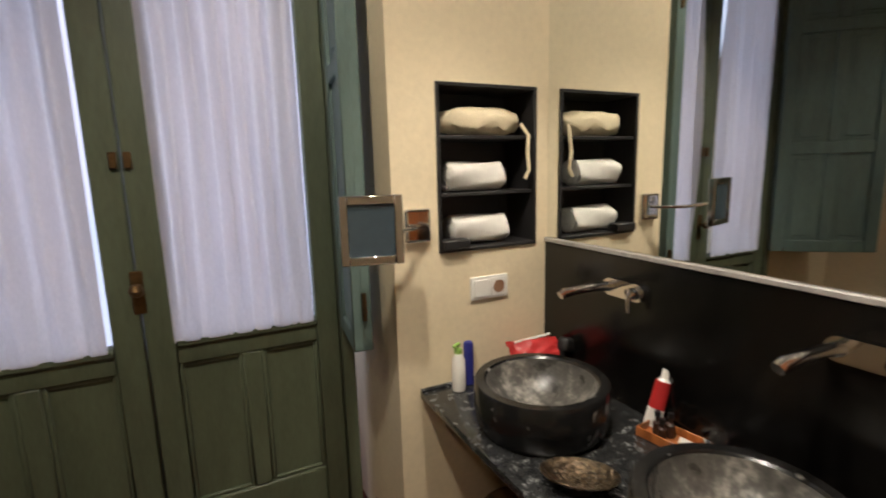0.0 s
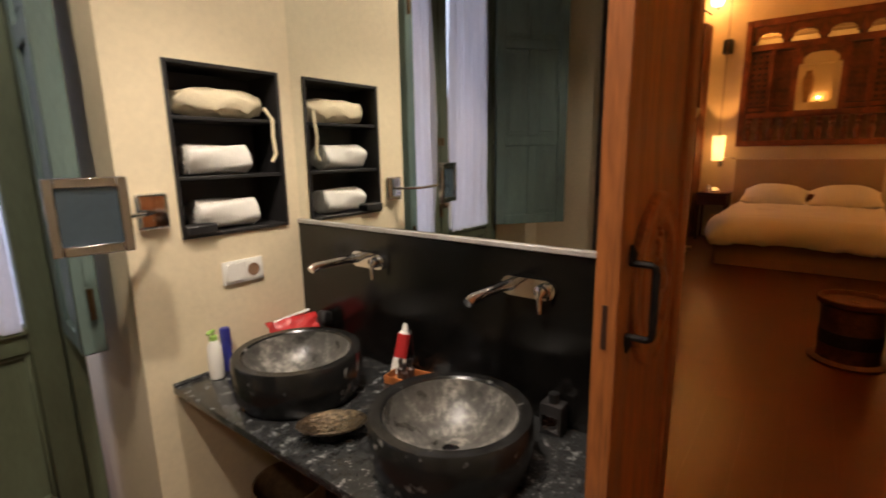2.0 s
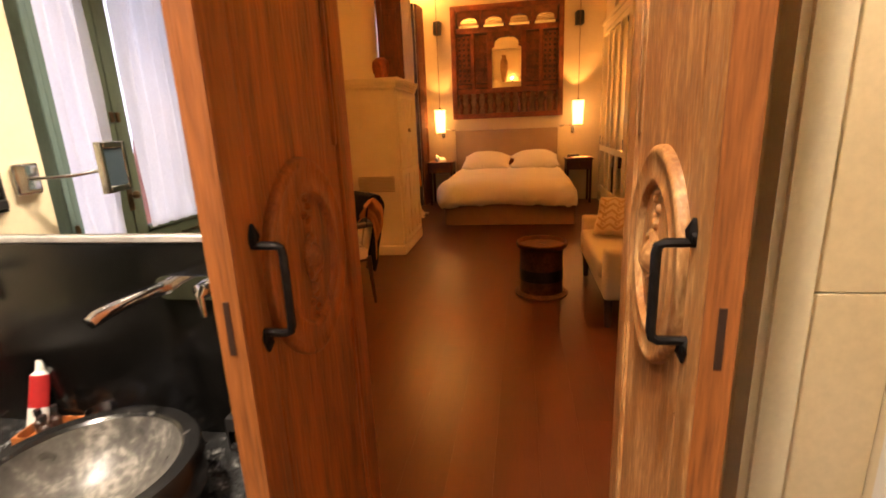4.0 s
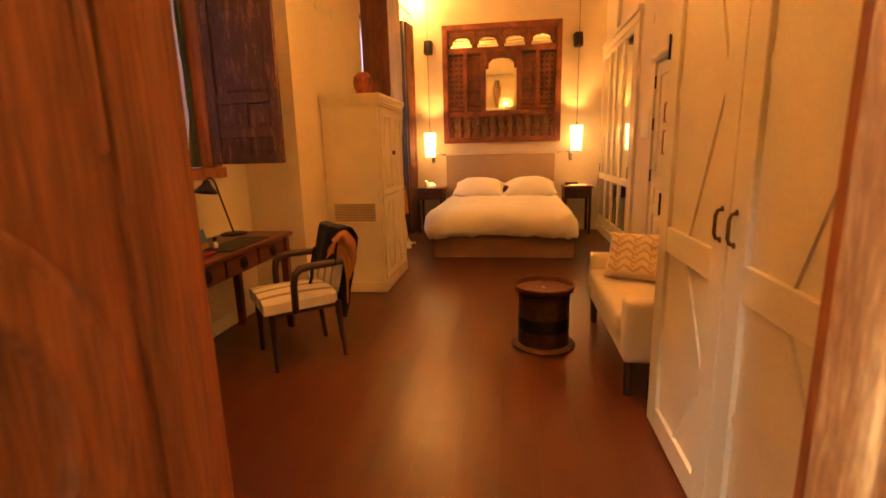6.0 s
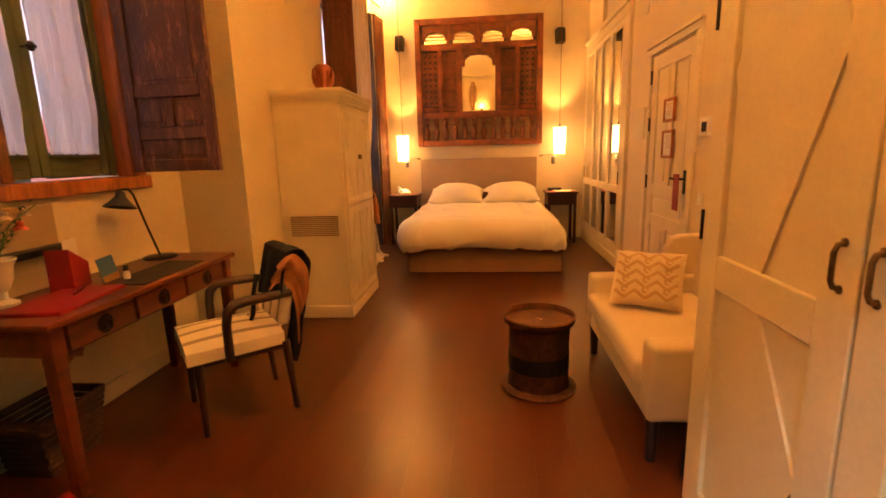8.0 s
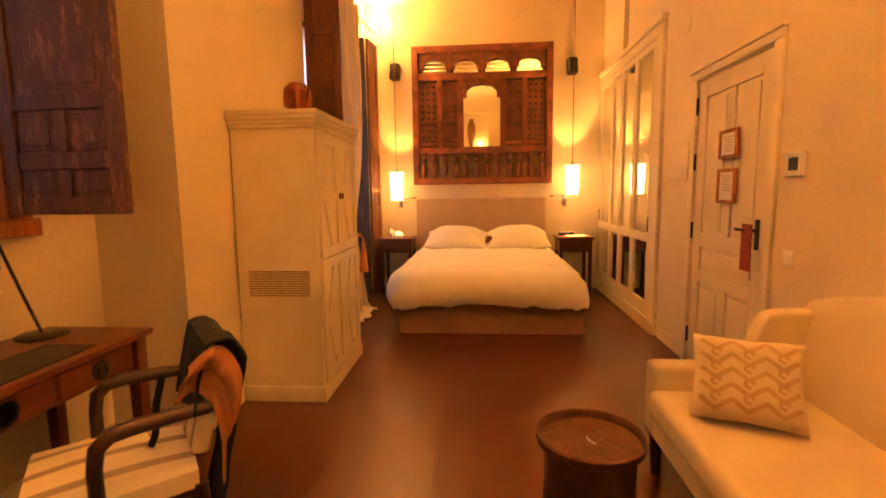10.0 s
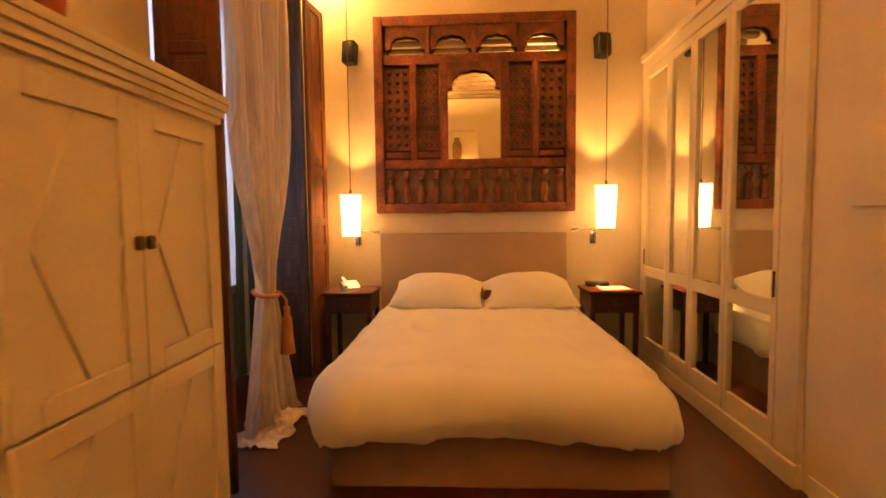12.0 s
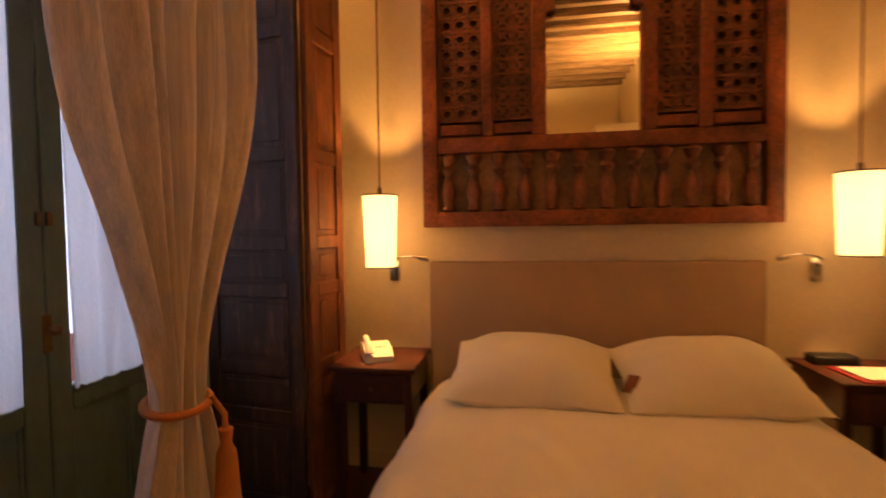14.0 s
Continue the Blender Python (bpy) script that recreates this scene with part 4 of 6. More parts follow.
part("handset", bm_tube([(-0.085, -0.05, 0.075), (-0.075, -0.05, 0.10), (0.0, -0.05, 0.095), (0.075, -0.05, 0.075), (0.085, -0.05, 0.05)], [0.024, 0.018, 0.014, 0.018, 0.024], 12), M_WHITE, ph)
nt = thing("notebook", pose(9.33, -1.17, 0.747, 0, 0, 3), "white writing pad on a red folder", "notebook")
part("folder", bm_box(-0.12, 0.12, -0.16, 0.16, 0, 0.008, 0.002, 1), M_REDL, nt)
part("pad", bm_box(-0.10, 0.10, -0.12, 0.13, 0.008, 0.016, 0.002, 1), M_PAPER, nt)
ck = thing("clock_radio", pose(9.54, -1.08, 0.747), "low black bedside clock", "clock")
part("body", bm_box(-0.05, 0.05, -0.10, 0.10, 0, 0.045, 0.012, 3), M_PLASTIC, ck)


# ---- bedroom: pendants, reading lights, loudspeakers ----
def pendant(x, y, z, label):
    p = thing("pendant_lamp", pose(x, y, z), label, "pendant lamp", "bedside pendants")
    part("shade", bm_grid(lambda u, v: Vector(((0.080 + 0.015 * v) * math.cos(2 * math.pi * u), (0.080 + 0.015 * v) * math.sin(2 * math.pi * u), 0.39 * v)), 36, 4, 0.002), M_SHADE, p, "lit cream fabric shade")
    for h, r in ((0.0, 0.081), (0.39, 0.096)):
        part("rim", bm_tube([(r * math.cos(2 * math.pi * i / 32), r * math.sin(2 * math.pi * i / 32), h) for i in range(33)], 0.004, 6), M_BLACK, p, "black rim band")
    sp = bmesh.new()
    for a in (0, 120, 240):
        bm_tube([(0, 0, 0.395), (0.095 * math.cos(radians(a)), 0.095 * math.sin(radians(a)), 0.39)], 0.003, 6, bm=sp)
    bm_cyl(0.012, 0.012, 0.33, 0.43, 12, bm=sp)
    part("holder", sp, M_BRASS, p)
    part("cord", bm_tube([(0, 0, 0.42), (0, 0, H_ROOM - 0.02 - z)], 0.0045, 8), M_CARVE, p, "brown fabric cord")
    part("ceiling_cup", bm_cyl(0.05, 0.03, H_ROOM - z - 0.04, H_ROOM - z, 20), M_BRASS, p)
    return p


pendant(9.43, 1.185, 1.235, "lit cream drum pendant hanging above the night stand")
pendant(9.43, -1.125, 1.285, "lit cream drum pendant hanging above the night stand")
for s, y in ((-1, 1.17), (1, -1.07)):
    rl = thing("reading_light", pose(9.68, y, 1.17), "small chrome reading light on the wall by the bed", "reading light", "reading lights")
    part("wall_plate", bm_box(-0.03, 0, -0.028, 0.028, -0.03, 0.09, 0.005, 2), M_CHROME, rl)
    arm = [(-0.03, 0, 0.06), (-0.08, 0, 0.09), (-0.10, s * 0.05, 0.11), (-0.10, s * 0.13, 0.115), (-0.10, s * 0.17, 0.105)]
    part("arm", bm_tube(arm, 0.006, 8), M_CHROME, rl)
    part("head", bm_tube([(-0.10, s * 0.16, 0.108), (-0.10, s * 0.22, 0.095)], [0.013, 0.017], 12), M_CHROME, rl)
for y in (1.19, -1.12):
    lsx = thing("loudspeaker", pose(9.68, y, 2.84, 0, 8, 14 if y < 0 else -14), "small black loudspeaker mounted on the wall", "loudspeaker", "wall loudspeakers")
    part("cabinet", bm_box(-0.13, -0.02, -0.062, 0.062, 0, 0.21, 0.02, 3), M_PLASTIC, lsx)
    part("grille", bm_box(-0.136, -0.129, -0.05, 0.05, 0.015, 0.195, 0.01, 2), M_BLACK, lsx)
    part("bracket", bm_tube([(-0.03, 0, 0.1), (0.0, 0, 0.1)], 0.015, 10), M_BLACK, lsx)
wl = thing("wall_lamp", pose(9.60, 1.40, 3.60), "lit brass uplight high on the bed wall, two added copies on the side walls", "wall lamp", "uplights")
part("bowl", bm_lathe([(0.02, -0.04), (0.06, -0.03), (0.085, 0.02), (0.095, 0.07)], 24), M_BULB, wl, "lit glass bowl")
part("bracket", bm_tube([(0.08, 0, -0.06), (0.0, 0, -0.05), (0, 0, -0.02)], 0.009, 8), M_BRASS, wl)
# Added fixtures, out of view, to carry the two fill uplights.
copy_thing(wl, pose(4.8, -1.475, 3.60, 0, 0, -90))
copy_thing(wl, pose(3.30, 1.57, 3.60, 0, 0, 90))

# ---- bedroom: carved screen over the bed ----
cs = thing("carved_screen", pose(9.63, 0.043, 1.448), "carved walnut lattice screen with a small arched mirror", "carved screen")
# local: y to the left of the bed, z up, the face looks along -x
PW, PH = 1.87, 1.82
b = bmesh.new()
for y0, y1, z0, z1 in ((-PW / 2, -PW / 2 + 0.085, 0, PH), (PW / 2 - 0.085, PW / 2, 0, PH), (-PW / 2 + 0.085, PW / 2 - 0.085, 0, 0.085), (-PW / 2 + 0.085, PW / 2 - 0.085, PH - 0.09, PH)):
    bm_box(-0.045, 0.035, y0, y1, z0, z1, 0.008, 2, bm=b)
part("frame", b, M_FRAMEW, cs, "worn walnut frame")
for z0, z1 in ((0.415, 0.50), (1.385, 1.47)):
    part("rail", bm_box(-0.035, 0.03, -0.85, 0.85, z0, z1, 0.008, 2), M_FRAMEW, cs)
for y in (-0.567, -0.285, 0.285, 0.567):
    wdt = 0.03 if abs(y) > 0.4 else 0.038
    part("stile", bm_box(-0.035, 0.03, y - wdt, y + wdt, 0.50, 1.385, 0.006, 1), M_FRAMEW, cs)
part("backing", bm_box(0.030, 0.044, -0.85, 0.85, 0.085, PH - 0.09), M_BLACKW, cs, "dark wooden backing")


def arch_outline(w, h, lobes, rise, step=0.0, inset=0.86):
    """Spandrel over a lobed arch: outline in (x, z); below step the opening keeps its full width."""
    pts = [(-w, h), (-w, step)]
    n = 36
    for i in range(n + 1):
        a = math.pi * i / n
        r = 1 + 0.09 * abs(math.sin(lobes * a))
        pts.append((-math.cos(a) * w * inset * min(1.03, r), step + 0.012 + rise * math.sin(a) ** 0.62 * r))
    pts += [(w, step), (w, h)]
    return pts


TURN_Y = pose(0, 0, 0, 0, 0, 90)
for k in range(4):
    y = -0.632 + k * 0.421
    sp = bm_prism(arch_outline(0.19, 0.22, 5, 0.105, 0.0, 0.74), 0.03)
    part("arch", sp, M_CARVE, cs, at=pose(0.0, y, 1.515) @ TURN_Y @ pose(0, -0.0, 0))
    part("mirror", bm_box(0.018, 0.026, y - 0.165, y + 0.165, 1.475, 1.66), M_MIRROR, cs, "mirror glass behind the arch")
for y in (-0.43, 0.0, 0.43):
    part("post", bm_box(-0.03, 0.03, y - 0.022, y + 0.022, 1.47, PH - 0.09, 0.005, 1), M_FRAMEW, cs)
part("mirror", bm_box(0.0, 0.01, -0.245, 0.245, 0.505, 1.30), M_MIRROR, cs, "arched mirror glass")
part("arch", bm_prism(arch_outline(0.247, 0.24, 5, 0.145, 0.0, 0.80), 0.03), M_CARVE, cs, at=pose(-0.025, 0, 1.145) @ TURN_Y)


def lattice(w, h, kind):
    """Fretwork of bars and rings, w by h, in the y-z plane."""
    bm = bmesh.new()
    cell = 0.078 if kind == 0 else 0.085
    ny, nz = max(2, round(w / cell)), round(h / cell)
    dy, dz = w / ny, h / nz
    for i in range(ny + 1):
        bm_box(-0.012, 0.006, -w / 2 + i * dy - 0.0085, -w / 2 + i * dy + 0.0085, 0, h, bm=bm)
    for j in range(nz + 1):
        bm_box(-0.010, 0.006, -w / 2, w / 2, j * dz - 0.0085, j * dz + 0.0085, bm=bm)
    for i in range(ny):
        for j in range(nz):
            cy, cz = -w / 2 + (i + 0.5) * dy, (j + 0.5) * dz
            if kind == 0:
                ring = bm_lathe([(dy * 0.27, -0.008), (dy * 0.45, -0.008), (dy * 0.45, 0.006), (dy * 0.27, 0.006), (dy * 0.27, -0.008)], 10)
                join(bm, ring, pose(0, cy, cz, 0, 90, 0))
            else:
                for a in (45, -45):
                    join(bm, bm_box(-0.009, 0.006, -dy * 0.62, dy * 0.62, -0.0075, 0.0075), pose(0, cy, cz, a, 0, 0))
                join(bm, bm_lathe([(0, -0.014), (dy * 0.2, -0.012), (dy * 0.2, 0.004)], 8), pose(0, cy, cz, 0, 90, 0))
                join(bm, bm_lathe([(dy * 0.33, -0.007), (dy * 0.44, -0.007), (dy * 0.44, 0.005), (dy * 0.33, 0.005), (dy * 0.33, -0.007)], 8), pose(0, cy, cz, 0, 90, 0))
    return bm


for y, w, kind in ((-0.716, 0.23, 0), (0.716, 0.23, 0), (-0.428, 0.21, 1), (0.428, 0.21, 1)):
    part("lattice", lattice(w, 0.74, kind), M_CARVE, cs, "pierced fretwork panel", at=pose(0.0, y, 0.60))
    part("tablet", bm_box(-0.02, 0.02, y - w / 2, y + w / 2, 0.515, 0.575, 0.006, 1), M_FRAMEW, cs)
bal = bm_lathe([(0.020, 0), (0.040, 0.012), (0.028, 0.045), (0.047, 0.11), (0.030, 0.165), (0.020, 0.20), (0.038, 0.235), (0.022, 0.26), (0.045, 0.31), (0.020, 0.33)], 14)
part("panel", bm_box(0.012, 0.03, -0.85, 0.85, 0.085, 0.415), M_PANELW, cs)
bb = part("baluster", bal, M_CARVE, cs, at=pose(-0.008, -0.79, 0.085))
for k in range(1, 12):
    twin("baluster", bb, cs, pose(-0.008, -0.79 + k * 1.58 / 11, 0.085))


# ---- bedroom: long curtain by the balcony door ----
cu = thing("curtain", pose(8.25, 1.50, 0), "beige linen drape tied back with an ochre cord", "curtain")


def drape(u, v):
    z = 0.012 + 3.43 * v
    top = min(1, max(0, (z - 0.90) / 1.25))
    low = min(1, max(0, (0.90 - z) / 0.85))
    s = top * top * (3 - 2 * top)
    left = -0.10 - 0.27 * s - 0.26 * low ** 0.8
    right = 0.10 + 0.36 * s + 0.20 * low ** 0.8
    ph = 2 * math.pi * 8 * (u + 0.085 * noise.noise(Vector((u * 4, z, 2))))
    amp = (0.050 + 0.045 * s + 0.045 * low) * (0.75 + 0.5 * noise.noise(Vector((u * 7, 0.3 * z, 9))))
    x = left + (right - left) * u + 0.012 * math.sin(ph * 0.5)
    fold = math.sin(ph)
    y = amp * math.copysign(abs(fold) ** 0.7, fold) + 0.03 * noise.noise(Vector((u * 6, z * 0.8, 5))) - 0.02 * low
    if z < 0.05:
        y -= 0.05 * math.sin(u * 9)
    return Vector((x, y, z))


part("cloth", bm_grid(drape, 180, 70), M_DRAPE, cu)
puddle = bm_grid(lambda u, v: Vector((-0.42 + 0.62 * u, -0.22 + 0.34 * v + 0.03 * math.sin(u * 14), 0.012 + 0.055 * abs(noise.noise(Vector((u * 8, v * 6, 1)))) + 0.05 * math.sin(math.pi * v) * math.sin(math.pi * u))), 50, 20, 0.004)
part("hem", puddle, M_DRAPE, cu, "drape hem bunched on the floor")
tie = bm_tube([(0.115 * math.cos(2 * math.pi * i / 24), 0.075 * math.sin(2 * math.pi * i / 24), 0.90 + 0.02 * math.sin(2 * math.pi * i / 24)) for i in range(25)], 0.014, 8)
bm_tube([(0.06, -0.07, 0.90), (0.07, -0.11, 0.84), (0.075, -0.11, 0.74)], 0.010, 8, bm=tie)
join(tie, bm_lathe([(0.0, 0.34), (0.024, 0.33), (0.018, 0.28), (0.032, 0.25), (0.044, 0.08), (0.052, 0.0), (0, 0)], 16), pose(0.075, -0.11, 0.46))
part("tieback", tie, M_ROPE, cu, "ochre cord with a tassel")
rod = thing("curtain_rod", pose(0, 0, 0), "dark iron curtain rod with curled end", "curtain rod")
part("rod", bm_tube([(7.35, 1.52, 3.47), (9.30, 1.52, 3.47), (9.40, 1.50, 3.46), (9.43, 1.46, 3.43), (9.40, 1.43, 3.41)], 0.011, 10), M_IRON, rod)
for x in (7.45, 9.24):
    part("bracket", bm_tube([(x, 1.62, 3.47), (x, 1.52, 3.47)], 0.008, 8), M_IRON, rod)


# ---- bedroom: desk and what stands on it ----
dk = thing("desk", pose(3.70, 1.565, 0), "chestnut wooden writing desk with three drawers", "desk")
part("desktop", bm_box(-0.02, 1.33, -0.015, 0.50, 0.732, 0.76, 0.006, 2), M_DESK, dk)
ap = bmesh.new()
bm_box(0.05, 1.26, 0.03, 0.47, 0.60, 0.732, 0.003, 1, bm=ap)
part("apron", ap, M_DESK, dk)
for k in range(3):
    x = 0.09 + k * 0.385
    d = part("drawer", bm_box(x, x + 0.36, 0.012, 0.032, 0.612, 0.722, 0.004, 1), M_DESK, dk)
    b = bm_lathe([(0, 0), (0.040, 0.002), (0.042, 0.006), (0.030, 0.008), (0, 0.009)], 20)
    bm_tube([(-0.018, 0.01, 0.012), (-0.02, -0.02, 0.016), (0, -0.03, 0.018), (0.02, -0.02, 0.016), (0.018, 0.01, 0.012)], 0.004, 6, bm=b)
    part("drawer_pull", b, M_IRON, d, "round black iron plate with a drop pull", at=pose(x + 0.18, 0.012, 0.667, 90, 0, 0))
lgm = bm_box(-0.03, 0.03, -0.03, 0.03, 0, 0.735, 0.006, 2)
for v in lgm.verts:
    k = 0.78 + 0.22 * min(1, v.co.z / 0.6)
    v.co.x *= k
    v.co.y *= k
lg = part("leg", lgm, M_DESK, dk, at=pose(0.035, 0.035, 0))
for x, y in ((1.275, 0.035), (0.035, 0.455), (1.275, 0.455)):
    twin("leg", lg, dk, pose(x, y, 0))
for x in (0.11, 1.20):
    part("bracket", bm_prism([(-0.05, 0.0), (0.05, 0.0), (0.03, -0.03), (0.0, -0.012), (-0.03, -0.03)], 0.02), M_DESK, dk, at=pose(x, 0.02, 0.60))

vs = thing("vase", pose(3.92, 1.98, 0.76), "white footed urn vase on the desk", "vase")
part("urn", bm_lathe([(0, 0), (0.055, 0), (0.055, 0.012), (0.022, 0.03), (0.018, 0.06), (0.035, 0.075), (0.05, 0.12), (0.056, 0.17), (0.072, 0.195), (0.070, 0.20), (0.045, 0.17), (0, 0.16)], 28), M_WHITE, vs)
fw = thing("flowers", pose(3.92, 1.98, 0.93), "red and cream artificial flowers with thin leaves in the vase", "flowers")
rng = random.Random(11)
for k in range(7):
    a, r, h = rng.random() * 6.28, 0.05 + 0.12 * rng.random(), 0.12 + 0.12 * rng.random()
    px, py, pz = r * math.cos(a) + 0.09, r * math.sin(a) * 0.6, h
    part("stem", bm_tube([(0, 0, 0), (px * 0.4, py * 0.4, pz * 0.7), (px, py, pz)], 0.003, 5), M_LEAF, fw)
    if k < 5:
        bl = bmesh.new()
        for i in range(7):
            pt = bm_lathe([(0, -0.004), (0.018, 0.0), (0, 0.006)], 8)
            join(bl, pt, pose(px, py, pz) @ pose(0, 0, 0, 20 * math.sin(i * 2.1), 35, i * 51) @ pose(0.016, 0, 0.004))
        join(bl, bm_lathe([(0, 0), (0.016, 0.006), (0.012, 0.02), (0, 0.024)], 8), pose(px, py, pz))
        part("blossom", bl, M_PETALR if k % 2 else M_PETALW, fw)
    lf = bmesh.new()
    for i in range(6):
        b2 = bm_grid(lambda u, v: Vector(((u - 0.5) * 0.012 * math.sin(math.pi * min(1, v + 0.05)), v * 0.05, 0.01 * math.sin(v * 3))), 2, 4)
        join(lf, b2, pose(px * (0.4 + 0.1 * i), py * (0.4 + 0.1 * i), pz * (0.45 + 0.12 * i)) @ pose(0, 0, 0, 20, 0, i * 77 + k * 30))
    part("leaves", lf, M_LEAF, fw)
pc = thing("wall_picture", pose(4.14, 2.10, 0.955), "small faded picture in a dark tray frame above the desk", "picture")
part("board", bm_box(-0.20, 0.20, -0.018, 0.0, 0, 0.20, 0.004, 1), M_HEAD, pc)
part("ledge", bm_box(-0.23, 0.23, -0.07, 0.0, -0.035, -0.001, 0.004, 1), M_BLACK, pc)
rf = thing("leather_folder", pose(3.99, 1.755, 0.76, 0, 0, 8), "dark red leather folder lying on the desk", "folder")
part("cover", bm_box(-0.22, 0.20, -0.13, 0.13, 0.0, 0.018, 0.006, 2), M_REDL, rf)
part("pen", bm_tube([(0.02, -0.02, 0.023), (0.15, 0.02, 0.023)], 0.004, 8), M_BRASS, rf)
lh = thing("letter_holder", pose(4.21, 1.87, 0.76, 0, 0, 18), "dark red letter holder with papers on the desk", "letter holder")
part("holder", bm_prism([(-0.08, 0), (0.08, 0), (0.08, 0.11), (-0.08, 0.20)], 0.10), M_REDL, lh)
for k in range(3):
    part("paper", bm_box(-0.06 + 0.03 * k, 0.06 + 0.03 * k, 0.03 + 0.02 * k, 0.032 + 0.02 * k, 0.08, 0.235 - 0.02 * k), M_PAPER, lh, at=pose(0, 0, 0, 0, 6 * k, 0))
cd = thing("picture_card", pose(4.33, 1.82, 0.76, -12, 0, 14), "blue and orange landscape card leaning on the desk", "card")
part("card", bm_box(-0.075, 0.075, -0.0015, 0.0015, 0.0, 0.125), M_SKYCARD, cd)
part("print", bm_box(-0.073, 0.073, -0.003, -0.0016, 0.002, 0.035), M_SAND, cd)
bt = thing("bottle", pose(4.35, 1.755, 0.76), "tiny bottle with a black cap on the desk", "bottle")
part("glass", bm_lathe([(0, 0), (0.016, 0.002), (0.016, 0.035), (0.008, 0.045), (0.008, 0.05)], 16), M_WHITE, bt)
part("cap", bm_cyl(0.012, 0.011, 0.048, 0.075, 14), M_BLACK, bt)
bp = thing("desk_blotter", pose(4.50, 1.70, 0.76, 0, 0, 2), "black leather desk blotter", "desk pad")
part("pad", bm_box(-0.26, 0.26, -0.11, 0.11, 0, 0.006, 0.002, 1), M_PLASTIC, bp)
tl = thing("desk_lamp", pose(4.88, 1.95, 0.76), "black metal desk lamp with bell shade, switched off", "desk lamp")
part("base", bm_lathe([(0, 0), (0.095, 0), (0.095, 0.008), (0.085, 0.014), (0, 0.016)], 28), M_BLACK, tl)
part("stem", bm_tube([(0, 0, 0.014), (-0.05, 0.02, 0.20), (-0.10, 0.04, 0.40), (-0.125, 0.045, 0.43), (-0.16, 0.05, 0.435), (-0.19, 0.05, 0.42)], 0.0065, 10), M_BLACK, tl)
part("shade", bm_lathe([(0.0, 0.09), (0.02, 0.088), (0.028, 0.06), (0.05, 0.035), (0.085, 0.0), (0.081, 0.0), (0.046, 0.03), (0, 0.05)], 24), M_BLACK, tl, at=pose(-0.21, 0.045, 0.335, 0, 14, 0))

bk = thing("waste_basket", pose(3.97, 1.93, 0), "dark woven basket under the desk", "basket")
b = bmesh.new()
for k in range(9):
    o = 0.14 + 0.035 * k / 8
    z0 = 0.01 + k * 0.03
    for r in ((-o, o, -o * 0.8, -o * 0.8 + 0.012), (-o, o, o * 0.8 - 0.012, o * 0.8), (-o, -o + 0.012, -o * 0.8 + 0.012, o * 0.8 - 0.012), (o - 0.012, o, -o * 0.8 + 0.012, o * 0.8 - 0.012)):
        bm_box(*r, z0, z0 + 0.028, 0.006, 1, bm=b)
bm_box(-0.135, 0.135, -0.105, 0.105, 0.0, 0.012, bm=b)
part("weave", b, M_WICKER, bk)
part("rim", bm_tube([(0.17, -0.132, 0.282), (0.17, 0.132, 0.282), (-0.17, 0.132, 0.282), (-0.17, -0.132, 0.282), (0.17, -0.132, 0.282)], 0.011, 8), M_WICKER, bk, "bound basket rim")


def slipper(m):
    s = thing("slipper", m, "red leather slipper lying on the floor by the desk", "slipper", "pair of slippers")
    part("sole", bm_grid(lambda u, v: Vector(((v - 0.5) * 0.085 * math.sin(math.pi * (0.08 + 0.84 * u)) ** 0.5, -0.13 + 0.26 * u, 0.004)), 16, 6, 0.012), M_REDL, s)
    part("upper", bm_grid(lambda u, v: Vector((0.043 * math.cos(math.pi * v) * (1 - 0.25 * u * u), 0.0 + 0.125 * u, 0.012 + 0.05 * math.sin(math.pi * v) * (1 - 0.55 * u))), 10, 12, 0.004), M_REDL, s)
    return s


slipper(pose(3.60, 1.60, 0, 0, 0, -70))
slipper(pose(3.52, 1.50, 0, 0, 0, -60))

# ---- bedroom: armchair at the desk ----
LEAN_BACK = pose(0, -0.225, 0.47, 13, 0, 0) @ pose(0, 0.225, -0.47)
ch = thing("armchair", pose(4.475, 1.30, 0, 0, 0, 40), "dark wooden armchair with a striped ticking seat", "chair")
st = bm_grid(lambda u, v: Vector(((u - 0.5) * 0.48 * (0.93 + 0.07 * v), -0.21 + 0.465 * v, 0.448 + 0.038 * (math.sin(math.pi * u) * math.sin(math.pi * (0.12 + 0.76 * v))) ** 0.5)), 24, 20, 0.0)
gs = bmesh.ops.extrude_face_region(st, geom=st.faces[:])
for v in [g for g in gs["geom"] if isinstance(g, bmesh.types.BMVert)]:
    v.co.z = 0.386
bmesh.ops.recalc_face_normals(st, faces=st.faces[:])
part("seat", st, M_STRIPE, ch, "cream and grey striped upholstery")
bkm = bm_box(-0.178, 0.178, -0.255, -0.195, 0.47, 0.812, 0.025, 3)
part("backrest", bkm, M_STRIPE, ch, "cream and grey striped upholstery", at=LEAN_BACK)
part("seat_rail", bm_box(-0.225, 0.225, -0.205, 0.225, 0.36, 0.392, 0.006, 1), M_BLACKW, ch)
